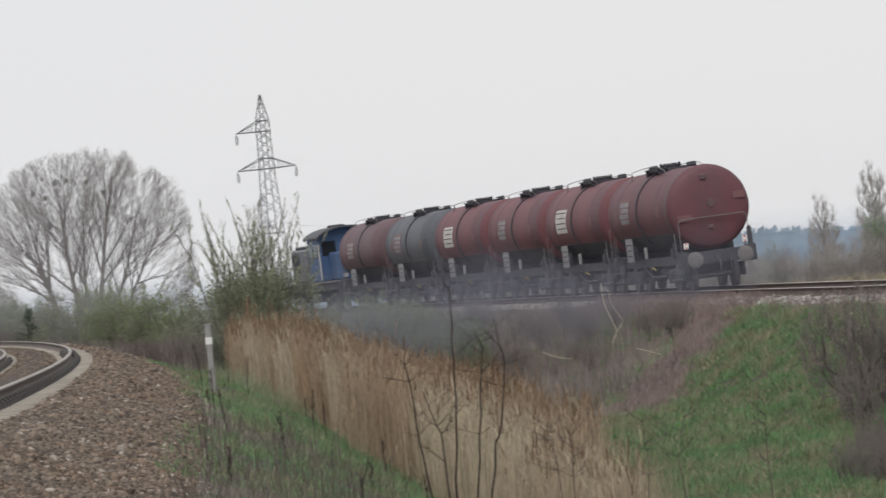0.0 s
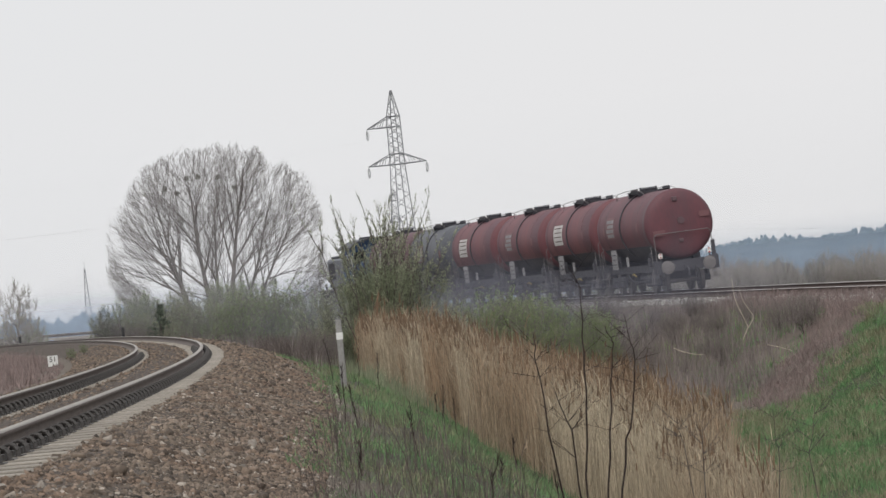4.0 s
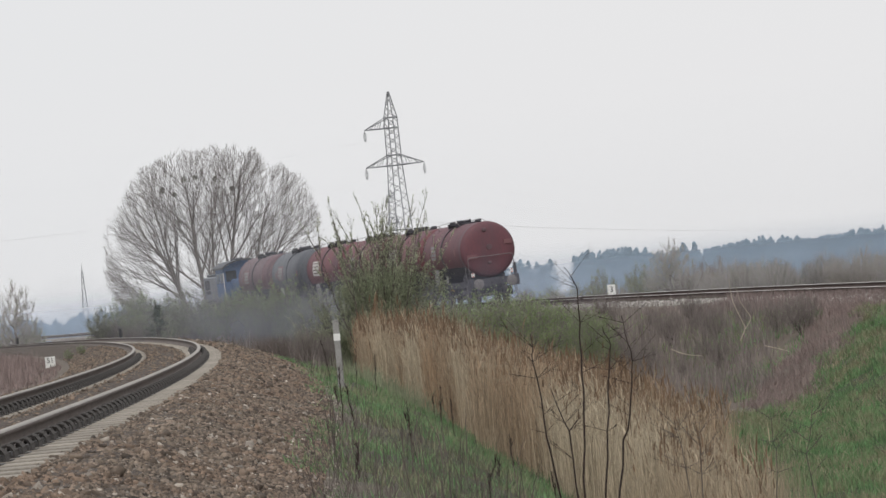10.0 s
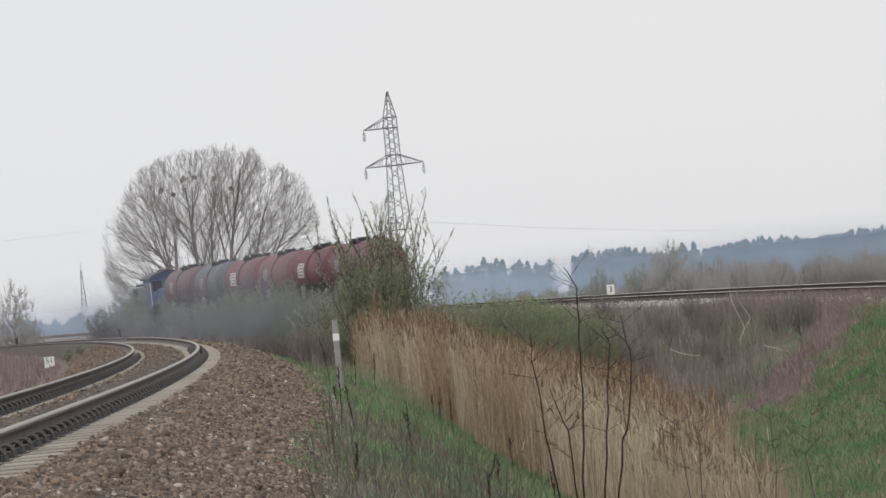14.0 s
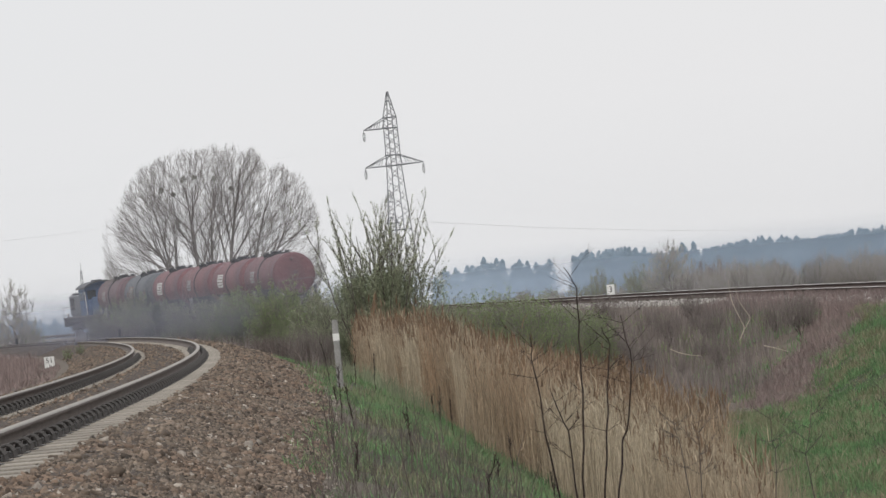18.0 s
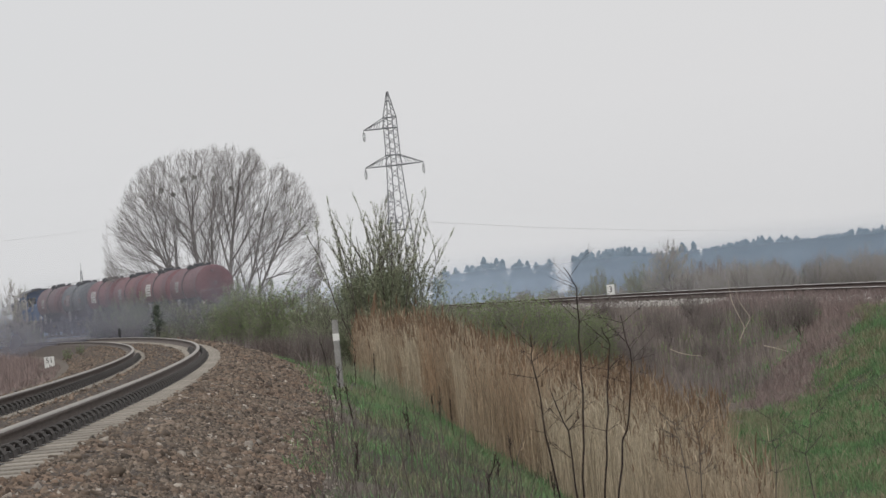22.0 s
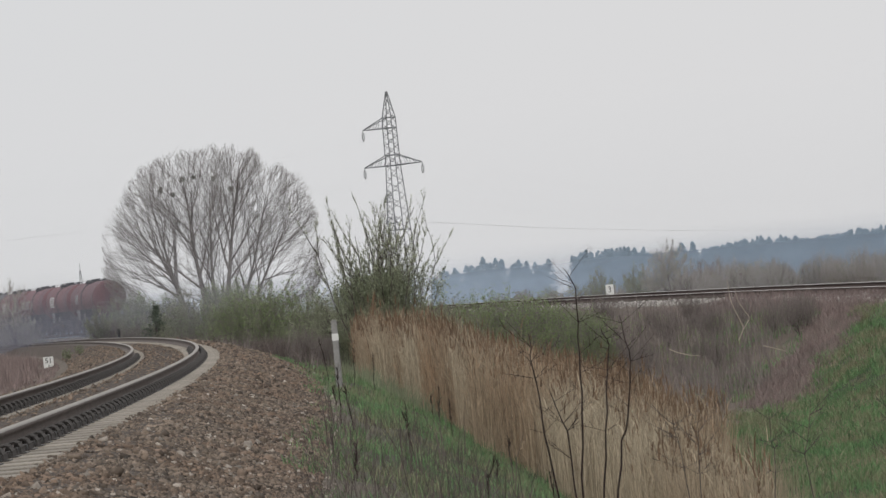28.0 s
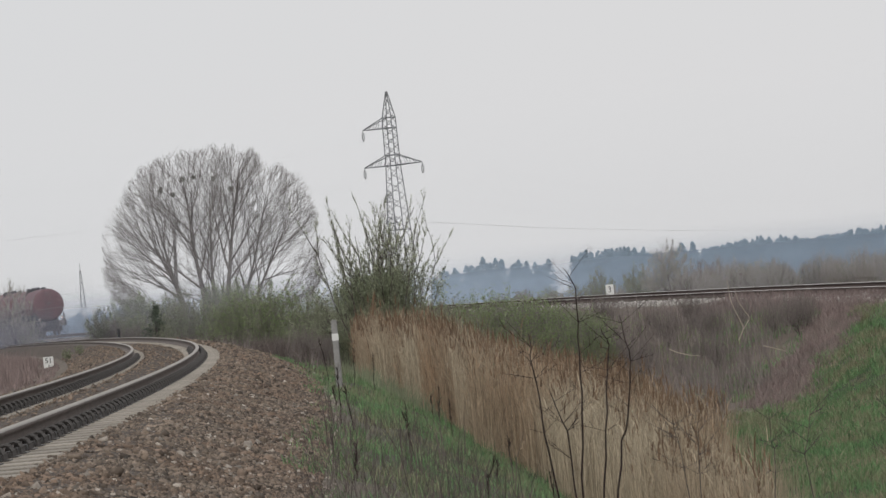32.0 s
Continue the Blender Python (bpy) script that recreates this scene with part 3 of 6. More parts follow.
M_BLUE = paint("locomotive_blue_paint", (0.05, 0.105, 0.23), (0.038, 0.08, 0.17), (0.05, 0.07, 0.11))
M_LOCO_GREY = paint("locomotive_grey_paint", (0.16, 0.17, 0.195), (0.12, 0.128, 0.15), (0.11, 0.112, 0.128))
M_ROOF = paint("dark_cab_roof_paint", (0.075, 0.08, 0.095), (0.05, 0.055, 0.065), (0.05, 0.05, 0.055))
M_YELLOW = mat("yellow_brake_lever_paint", (0.30, 0.235, 0.09), (0.2, 0.155, 0.06), scale=5, fine=40)


def glass(name):
    m = mat(name, (0.02, 0.025, 0.03), (0.015, 0.018, 0.02), rough=0.08, scale=2, fine=20, bump=0)
    return m


M_CAB_GLASS = glass("dark_cab_glass")

TANK_R, TANK_L, AXIS_Z = 1.45, 9.9, 2.80


def tank_mesh():
    """Barrel with dished, slightly bulging ends, revolved about the long axis."""
    h = TANK_L / 2
    prof = [(0.0, -h), (0.5, -h + 0.015), (1.0, -h + 0.055), (1.28, -h + 0.11), (1.39, -h + 0.17), (1.44, -h + 0.26), (TANK_R, -h + 0.36)]
    prof += [(TANK_R, y) for y in (-3.2, -1.6, 0, 1.6, 3.2)]
    prof += [(r, -y) for r, y in prof[6::-1]]
    k, v, f = 48, [], []
    for r, y in prof:
        for i in range(k):
            a = 2 * math.pi * i / k
            v.append((r * math.cos(a), y, AXIS_Z + r * math.sin(a)))
    for j in range(len(prof) - 1):
        for i in range(k):
            f.append((j * k + i, j * k + (i + 1) % k, (j + 1) * k + (i + 1) % k, (j + 1) * k + i))
    return v, f


def hoop(y, r, w, t, a0=0, a1=360, n=40):
    """A strap round the barrel between two angles."""
    bm = bmesh.new()
    rings = []
    for i in range(n + 1):
        a = radians(a0 + (a1 - a0) * i / n)
        c, s = math.cos(a), math.sin(a)
        rings.append([bm.verts.new((q * c, y + e, AXIS_Z + q * s)) for q, e in ((r - 0.01, -w), (r + t, -w), (r + t, w), (r - 0.01, w))])
    for p, q in zip(rings, rings[1:]):
        for i in range(4):
            bm.faces.new((p[i], p[(i + 1) % 4], q[(i + 1) % 4], q[i]))
    bm.faces.new(rings[0][::-1]), bm.faces.new(rings[-1])
    return bm


def on_barrel(y0, y1, a0, a1, lift=0.012, n=8):
    """A thin plate that lies on the barrel's curve."""
    bm = bmesh.new()
    rows = []
    for i in range(n + 1):
        a = radians(a0 + (a1 - a0) * i / n)
        rows.append([bm.verts.new(((TANK_R + q) * math.cos(a), y, AXIS_Z + (TANK_R + q) * math.sin(a))) for q, y in ((0, y0), (lift, y0), (lift, y1), (0, y1))])
    for p, q in zip(rows, rows[1:]):
        for i in range(4):
            bm.faces.new((p[i], q[i], q[(i + 1) % 4], p[(i + 1) % 4]))
    bm.faces.new(rows[0]), bm.faces.new(rows[-1][::-1])
    return bm


def wheelset_bm():
    bm = bmesh.new()
    rod(bm, (-1.0, 0, 0), (1.0, 0, 0), 0.08, 10)
    for sgn in (-1, 1):
        rod(bm, (sgn * 0.69, 0, 0), (sgn * 0.82, 0, 0), 0.46, 28)
        rod(bm, (sgn * 0.66, 0, 0), (sgn * 0.70, 0, 0), 0.49, 28)
        rod(bm, (sgn * 0.60, 0, 0), (sgn * 0.90, 0, 0), 0.14, 12)
        for k in range(6):
            a = k * math.pi / 3
            rod(bm, (sgn * 0.815, 0.27 * math.cos(a), 0.27 * math.sin(a)), (sgn * 0.83, 0.27 * math.cos(a), 0.27 * math.sin(a)), 0.06, 8)
    return bm


WHEEL = bpy.data.meshes.new("wheelset")
_bm = wheelset_bm()
_bm.to_mesh(WHEEL)
_bm.free()
WHEEL.materials.append(M_WHEEL)
WHEELS = []


def bogie(owner, y):
    """Two-axle bogie: side frames with springs and axle boxes, and two wheelsets that turn."""
    bm = bmesh.new()
    for sgn in (-1, 1):
        box(bm, sgn * 1.0 - 0.06, sgn * 1.0 + 0.06, -1.25, 1.25, 0.62, 0.80, 0.02)
        box(bm, sgn * 1.0 - 0.08, sgn * 1.0 + 0.08, -0.35, 0.35, 0.36, 0.66, 0.03)
        for e in (-0.9, 0.9):
            box(bm, sgn * 1.02 - 0.11, sgn * 1.02 + 0.11, e - 0.14, e + 0.14, 0.33, 0.62, 0.03)
        for e in (-0.2, 0, 0.2):
            rod(bm, (sgn * 1.04, e, 0.38), (sgn * 1.04, e, 0.64), 0.075, 10)
        rod(bm, (sgn * 1.0, -1.2, 0.66), (sgn * 1.0, -0.35, 0.42), 0.04, 6)
        rod(bm, (sgn * 1.0, 1.2, 0.66), (sgn * 1.0, 0.35, 0.42), 0.04, 6)
    box(bm, -1.0, 1.0, -0.22, 0.22, 0.55, 0.88, 0.03)
    b = part("bogie", bm, M_UNDER, owner, at=pose(0, y, 0))
    for e in (-0.9, 0.9):
        w = part("wheelset", WHEEL, None, b, at=pose(0, e, 0.46))
        WHEELS.append((w, e))
    return b


def buffer(owner, x, y, sgn):
    bm = bmesh.new()
    rod(bm, (x, y, 1.06), (x, y + sgn * 0.36, 1.06), 0.11, 14)
    rod(bm, (x, y - sgn * 0.02, 1.06), (x, y + sgn * 0.04, 1.06), 0.19, 14)
    b = part("buffer", bm, M_UNDER, owner)
    head = bmesh.new()
    rod(head, (x, y + sgn * 0.36, 1.06), (x, y + sgn * 0.42, 1.06), 0.275, 28, 0.27)
    rod(head, (x, y + sgn * 0.42, 1.06), (x, y + sgn * 0.45, 1.06), 0.265, 28, 0.15)
    part("buffer_head", head, M_BUFFER, b, "round greasy buffer head")


def wagon(label, paint_main, paint_band, last=False, panel=True, big_panel=False):
    """A bogie tank wagon; its origin is on the rails at mid-length, +y ahead."""
    w = thing("tank_wagon", label, "tank wagon", "tank wagons of the train")
    v, f = tank_mesh()
    tank = part("tank", mesh("tank", v, f, paint_main, True), None, w, "cylindrical riveted tank with dished ends")
    # saddle straps, weld seams and end bands
    for y in (-3.05, 3.05):
        part("band", hoop(y, TANK_R, 0.03, 0.008), paint_band, tank)
    # barrel ends coloured darker for soot and the neighbouring wagon's shadow
    soot = M_GREY_SOOT_SHADE if paint_main is M_GREY else M_RED_SOOT_SHADE
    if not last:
        part("end_band", hoop(-3.85, TANK_R, 0.72, 0.006), soot, tank, "rear end of the barrel darkened for soot and the next wagon's shadow")
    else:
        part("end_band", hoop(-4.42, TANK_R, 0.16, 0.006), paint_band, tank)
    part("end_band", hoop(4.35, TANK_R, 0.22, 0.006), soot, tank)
    part("ladder_strap", hoop(-0.05, TANK_R, 0.05, 0.05, -50, 230), M_UNDER, tank, "dark ladder strap over the barrel")
    # dark strip along the lower barrel: soot, and underside shade put into colour
    part("belly_darkening", on_barrel(-4.5, 4.5, 212, 328, 0.01, 18), M_UNDER, tank, "dark belly strip for soot and underside shade")
    # manway dome, walkway and rails on top
    dome = bmesh.new()
    rod(dome, (0, 0.0, AXIS_Z + TANK_R - 0.06), (0, 0.0, AXIS_Z + TANK_R + 0.16), 0.34, 20)
    rod(dome, (0, 0.0, AXIS_Z + TANK_R + 0.16), (0, 0.0, AXIS_Z + TANK_R + 0.22), 0.38, 20, 0.26)
    for k in range(8):
        a = k * math.pi / 4
        rod(dome, (0.36 * math.cos(a), 0.36 * math.sin(a), AXIS_Z + TANK_R + 0.08), (0.36 * math.cos(a), 0.36 * math.sin(a), AXIS_Z + TANK_R + 0.25), 0.025, 6)
    part("manway_dome", dome, M_UNDER, tank)
    top = AXIS_Z + TANK_R
    deck = part("walkway", boxes((-0.68, 0.68, -1.0, -0.92, top - 0.14, top + 0.06), bevel=0.01), M_UNDER, tank, "dark plank walkway round the dome")
    part("walkway_bearer", boxes((-0.68, 0.68, 0.92, 1.0, top - 0.2, top + 0.06), bevel=0.01), M_UNDER, deck)
    for x in (-0.62, -0.45, 0.45, 0.62):
        part("plank", boxes((x - 0.075, x + 0.075, -1.1, 1.1, top + 0.06, top + 0.10), bevel=0.008), M_UNDER, deck)
    for x in (-0.69, 0.69):
        part("kick_plate", boxes((x - 0.01, x + 0.01, -1.0, 0.35, top, top + 0.2)), M_UNDER, deck)
    for x in (-0.74, 0.74):
        part("top_railing", sweep_bar([(x, -2.3, top - 0.2), (x, -2.15, top - 0.02), (x, -1.2, top + 0.14), (x, 0.2, top + 0.17), (x, 1.2, top + 0.16), (x, 2.9, top + 0.1), (x, 3.1, top - 0.2)], 0.014), M_RAILING, tank)
    part("vent_box", boxes((-0.2, 0.2, 1.25, 1.7, top - 0.04, top + 0.2), bevel=0.03), M_WHITE, tank, "white valve box on the tank top")
    # data panels on the barrel, plain bars for the writing
    for side in (0, 1):
        flip = lambda a: 180 - a if side else a
        if panel:
            a0, a1 = (flip(24), flip(-12))
            y0, y1 = (0.8, 2.4) if not big_panel else (0.8, 2.6)
            y0, y1 = (-y1 + 3.6, -y0 + 3.6) if side else (y0, y1)
            p = part("data_panel", on_barrel(y0, y1, a0, a1, 0.012), M_PLATE if big_panel else M_PATCH, tank, "pale rectangular data panel")
            for k in range(4):
                b0 = a0 + (a1 - a0) * (0.12 + 0.22 * k)
                part("writing_bar", on_barrel(y0 + 0.12, y1 - 0.12 - 0.2 * (k % 2), b0, b0 + (a1 - a0) * (0.05 if big_panel else 0.16), 0.018), M_PANEL_DARK if big_panel else M_BOARD, p)
        for y0 in (-3.4, 3.1):
            part("stencil", on_barrel(y0, y0 + 0.32, flip(8), flip(-6), 0.011), M_PATCH, tank, "faded repaint stencil patch")
        x = -1.36 if side else 1.36
        q = part("card_board", boxes((x - 0.02, x + 0.02, 1.7, 2.7, 1.16, 2.0), bevel=0.01), M_BOARD, w, "pale grey label board hung under the tank")
        for k in range(3):
            part("writing_bar", boxes((x - 0.027, x + 0.027, 1.8, 2.58 - 0.15 * (k % 2), 1.36 + 0.2 * k, 1.40 + 0.2 * k)), M_UNDER, q)
        part("card_board", boxes((x - 0.02, x + 0.02, -0.5, -0.1, 1.25, 1.65), bevel=0.01), M_BOARD, w)
    # underframe
    frame_bm = boxes((-0.95, -0.80, -5.05, 5.05, 0.92, 1.22), (0.80, 0.95, -5.05, 5.05, 0.92, 1.22), (-0.2, 0.2, -5.05, 5.05, 0.95, 1.2), bevel=0.01)
    for y in (-3.2, -1.1, 1.1, 3.2):
        box(frame_bm, -0.95, 0.95, y - 0.08, y + 0.08, 0.95, 1.18)
    part("underframe", frame_bm, M_UNDER, w)
    for y in (-5.05, 5.05):
        part("headstock", boxes((-1.3, 1.3, y - 0.09, y + 0.09, 0.86, 1.30), (-1.36, -1.02, y - 0.13, y + 0.13, 0.80, 1.36), (1.02, 1.36, y - 0.13, y + 0.13, 0.80, 1.36), bevel=0.015), M_UNDER, w)
    for y in (-3.05, 3.05):
        sad = bmesh.new()
        box(sad, -1.1, 1.1, y - 0.12, y + 0.12, 1.18, 1.52, 0.02)
        for sgn in (-1, 1):
            box(sad, sgn * 0.86 - 0.12, sgn * 0.86 + 0.12, y - 0.25, y + 0.25, 1.15, 1.7, 0.02)
        part("saddle", sad, M_UNDER, w)
    part("brake_reservoir", rods([((-0.5, -0.6, 0.72), (-0.5, 0.7, 0.72))], 0.2, 14), M_UNDER, w)
    part("outlet_pipe", sweep_bar([(0, 0, 1.4), (0, 0, 0.75), (0.6, 0, 0.68), (1.15, 0, 0.68)], 0.08, 10), M_UNDER, w)
    for sgn in (-1, 1):
        part("truss_rod", sweep_bar([(sgn * 0.9, -2.3, 0.95), (sgn * 0.9, -1.1, 0.55), (sgn * 0.9, 1.1, 0.55), (sgn * 0.9, 2.3, 0.95)], 0.04), M_UNDER, w)
        part("brake_lever", sweep_bar([(sgn * 1.2, -0.9, 0.8), (sgn * 1.25, -0.6, 0.92), (sgn * 1.25, -0.3, 0.86)], 0.03), M_YELLOW, w, "yellow brake changeover lever")
    # ends: platform, rails, steps, buffers, coupling
    for sgn in (-1, 1):
        y = sgn * 5.05
        part("end_railing", sweep_bar([(-1.2, y, 1.3), (-1.2, y, 2.35), (-1.08, y, 2.45), (1.08, y, 2.45), (1.2, y, 2.35), (1.2, y, 1.3)], 0.017), M_RAILING, w, "grey tubular end handrail")
        for x in (-1.34, 1.34):
            part("corner_handrail", sweep_bar([(x * 0.99, y - sgn * 0.2, 1.2), (x, y - sgn * 0.2, 1.95), (x * 0.97, y - sgn * 0.34, 1.98)], 0.016), M_RAILING, w)
            st = bmesh.new()
            for z in (0.45, 0.78):
                box(st, x - 0.16, x + 0.16, y - sgn * 0.62 - 0.12, y - sgn * 0.62 + 0.12, z, z + 0.03)
            for e in (-0.19, 0.19):
                rod(st, (x, y - sgn * 0.62 + e, 0.42), (x * 0.9, y - sgn * 0.62 + e, 1.05), 0.018, 5)
            part("step", st, M_RAILING, w)
            buffer(w, math.copysign(0.875, x), y + sgn * 0.09, sgn)
        cp = sweep_bar([(0, y + sgn * 0.1, 1.02), (0, y + sgn * 0.3, 1.0), (0, y + sgn * 0.42, 0.82), (0, y + sgn * 0.36, 0.62)], 0.045)
        box(cp, -0.12, 0.12, y + min(0, sgn * 0.2), y + max(0, sgn * 0.2), 0.93, 1.12)
        part("coupling", cp, M_UNDER, w)
        part("brake_hose", sweep_bar([(0.35, y + sgn * 0.1, 0.98), (0.36, y + sgn * 0.26, 0.9), (0.37, y + sgn * 0.3, 0.66), (0.36, y + sgn * 0.2, 0.52)], 0.03), M_BLACK, w)
    for y in (-3.3, 3.3):
        bogie(w, y)
    if last:
        # end face fittings and tail plates of the hindmost wagon
        y = -TANK_L / 2
        part("end_hatch", rods([((0.05, y + 0.06, AXIS_Z + 0.12), (0.05, y - 0.03, AXIS_Z + 0.12))], 0.15, 20), M_RED_BROWN, tank, "dark round cover on the tank end")
        part("end_lug", boxes((-0.22, 0.0, y - 0.02, y + 0.12, AXIS_Z + 0.92, AXIS_Z + 1.12), bevel=0.03), M_RED_BROWN, tank)
        part("end_lug", boxes((-0.14, 0.06, y - 0.02, y + 0.06, AXIS_Z - 0.78, AXIS_Z - 0.62), bevel=0.03), M_RED_BROWN, tank)
        part("end_patch", boxes((-1.16, -0.66, y + 0.02, y + 0.10, AXIS_Z - 0.43, AXIS_Z - 0.2)), M_PATCH, tank, "faded repainted rectangle")
        part("end_patch", boxes((0.86, 1.28, y + 0.02, y + 0.12, AXIS_Z + 0.16, AXIS_Z + 0.4)), M_PATCH, tank, "faded repainted rectangle")
        for x in (-1.06, 1.0):
            tp = part("tail_plate", boxes((x - 0.085, x + 0.085, -5.2, -5.17, 1.45, 1.66), bevel=0.008), M_WHITE, w, "red and white tail plate")
            part("plate_mark", boxes((x - 0.03, x + 0.03, -5.207, -5.2, 1.60, 1.655)), M_SIGNAL_RED, tp)
            part("plate_mark", boxes((x - 0.03, x + 0.03, -5.207, -5.2, 1.455, 1.51)), M_SIGNAL_RED, tp)
            part("plate_bracket", boxes((x - 0.02, x + 0.02, -5.17, -5.12, 1.2, 1.66)), M_UNDER, w)
        part("end_stay", boxes((1.16, 1.3, -5.1, -4.95, 1.3, 1.95), bevel=0.02), M_UNDER, w)
    return w


def locomotive():
    """A blue diesel shunter: cab near the rear with an overhanging roof, long hood ahead."""
    w = thing("diesel_locomotive", "blue diesel locomotive with a grey hood and dark cab roof", "locomotive")
    part("frame", boxes((-1.35, 1.35, -7.0, 7.0, 1.05, 1.45), (-1.45, 1.45, -7.1, -6.85, 0.7, 1.5), (-1.45, 1.45, 6.85, 7.1, 0.7, 1.5), bevel=0.03), M_UNDER, w)
    part("walkway_edge", boxes((-1.5, 1.5, -6.9, 6.9, 1.45, 1.52)), M_RAILING, w)
    hood = boxes((-0.95, 0.95, -0.6, 6.2, 1.52, 3.35), bevel=0.12)
    part("long_hood", hood, M_LOCO_GREY, w, "grey engine hood")
    part("hood_roof", boxes((-0.7, 0.7, -0.4, 6.0, 3.35, 3.52), bevel=0.06), M_ROOF, w)
    part("exhaust_stack", rods([((0, 2.2, 3.45), (0, 2.2, 3.85))], 0.2, 14), M_UNDER, w)
    part("radiator_grille", boxes(*[(-0.97, 0.97, 4.0 + 0.22 * k, 4.14 + 0.22 * k, 2.1, 3.1) for k in range(8)]), M_UNDER, w)
    part("short_hood", boxes((-0.95, 0.95, -6.3, -3.3, 1.52, 3.0), bevel=0.1), M_BLUE, w, "blue short hood")
    cab = part("cab", boxes((-1.42, 1.42, -3.3, -0.6, 1.52, 3.95), bevel=0.06), M_BLUE, w, "blue cab")
    roof = bmesh.new()
    n = 12
    prof = [(1.62 * math.sin(radians(-70 + 140 * i / n)), 3.62 + 0.72 * (math.cos(radians(-70 + 140 * i / n)) - math.cos(radians(70)))) for i in range(n + 1)]
    rows = [[roof.verts.new((x, y, z + dz)) for x, z in prof] for y, dz in ((-3.75, 0.14), (-0.15, 0.14), (-0.15, 0.24), (-3.75, 0.24))]
    for a in range(4):
        for i in range(n):
            roof.faces.new((rows[a][i], rows[a][i + 1], rows[(a + 1) % 4][i + 1], rows[(a + 1) % 4][i]))
    for i in (0, n):
        roof.faces.new([r[i] for r in rows])
    crown = bmesh.new()
    ends = [[crown.verts.new((x * 0.86, y, max(z + 0.13, 3.9))) for x, z in prof] for y in (-3.28, -0.62)]
    for i in range(n):
        crown.faces.new((ends[0][i], ends[0][i + 1], ends[1][i + 1], ends[1][i]))
    for e in ends:
        crown.faces.new(e)
    part("cab_crown", crown, M_BLUE, cab, "blue rounded cab top under the roof")
    part("cab_roof", roof, M_ROOF, w, "dark overhanging cab roof")
    part("roof_horn", rods([((0.3, -1.4, 4.3), (0.3, -0.9, 4.36))], 0.07, 10), M_UNDER, w)
    part("roof_vent", boxes((-0.5, 0.3, -2.6, -1.9, 4.15, 4.42), bevel=0.04), M_UNDER, w)
    for x0, x1 in ((-1.25, -0.5), (0.5, 1.25)):
        for y in (-3.31, -0.59):
            part("cab_window", boxes((x0, x1, y - 0.012, y + 0.012, 2.85, 3.6)), M_CAB_GLASS, cab, "dark cab window")
    for x in (-1.425, 1.425):
        for y0 in (-3.0, -1.8):
            part("cab_window", boxes((x - 0.012, x + 0.012, y0, y0 + 0.95, 2.8, 3.5)), M_CAB_GLASS, cab, "dark cab side window")
        for k in range(7):
            part("side_door", boxes((math.copysign(0.965, x) - 0.012, math.copysign(0.965, x) + 0.012, -0.4 + 0.62 * k, 0.15 + 0.62 * k, 1.7, 2.0 if k > 5 else 3.1), bevel=0.008), M_LOCO_GREY, w)
        part("side_railing", sweep_bar([(math.copysign(1.46, x), -0.4, 1.5), (math.copysign(1.46, x), -0.4, 2.4), (math.copysign(1.46, x), 3.0, 2.4), (math.copysign(1.46, x), 6.7, 2.4), (math.copysign(1.46, x), 6.7, 1.5)], 0.022), M_RAILING, w)
    part("rear_stripe", boxes((-1.44, -1.40, -3.34, -3.2, 1.6, 3.5), (1.40, 1.44, -3.34, -3.2, 1.6, 3.5)), M_PLATE, w, "pale cab corner stripe")
    part("fuel_tank", boxes((-1.2, 1.2, -1.3, 1.3, 0.45, 1.05), bevel=0.08), M_UNDER, w)
    for sgn in (-1, 1):
        for x in (-0.875, 0.875):
            buffer(w, x, sgn * 7.1, sgn)
        for x in (-1.0, 1.0):
            lamp = part("headlight", rods([((x, sgn * 7.08, 1.75), (x, sgn * 7.2, 1.75))], 0.11, 14), M_PLATE, w)
            part("lamp_bracket", boxes((x - 0.04, x + 0.04, sgn * 7.05 - 0.03, sgn * 7.05 + 0.03, 1.45, 1.8)), M_UNDER, w)
    for y in (-4.6, 4.6):
        bogie(w, y)
    return w


SPEED, PITCH = 6.618, 11.02
CONSIST = [
    (wagon("faded oxide-red tank wagon with tail plates, last of the train", M_RED, M_RED_BROWN, last=True), 4.95),
    (wagon("oxide-red tank wagon with a white data panel", M_REDDER, M_RED, big_panel=True), 4.95 + PITCH),
    (wagon("oxide-red tank wagon with a pale faded patch", M_REDDER, M_RED), 4.95 + 2 * PITCH),
    (wagon("oxide-red tank wagon behind the grey one", M_REDDER, M_RED, big_panel=True), 4.95 + 3 * PITCH),
    (wagon("dark grey tank wagon streaked with soot", M_GREY, M_GREY), 4.95 + 4 * PITCH),
    (wagon("sooty red-brown tank wagon behind the locomotive", M_RED_BROWN, M_RED_BROWN), 4.95 + 5 * PITCH),
    (locomotive(), 4.95 + 5 * PITCH + 5.5 + 7.5),
]


def vehicle_pose(s):
    a, b = on_line("far", s - 3.3), on_line("far", s + 3.3)
    turn = math.degrees(math.atan2(-(b[0] - a[0]), b[1] - a[1]))
    rise = math.degrees(math.atan2(b[2] - a[2], 6.6))
    return pose((a[0] + b[0]) / 2, (a[1] + b[1]) / 2, (a[2] + b[2]) / 2, rise, -2.2, turn)


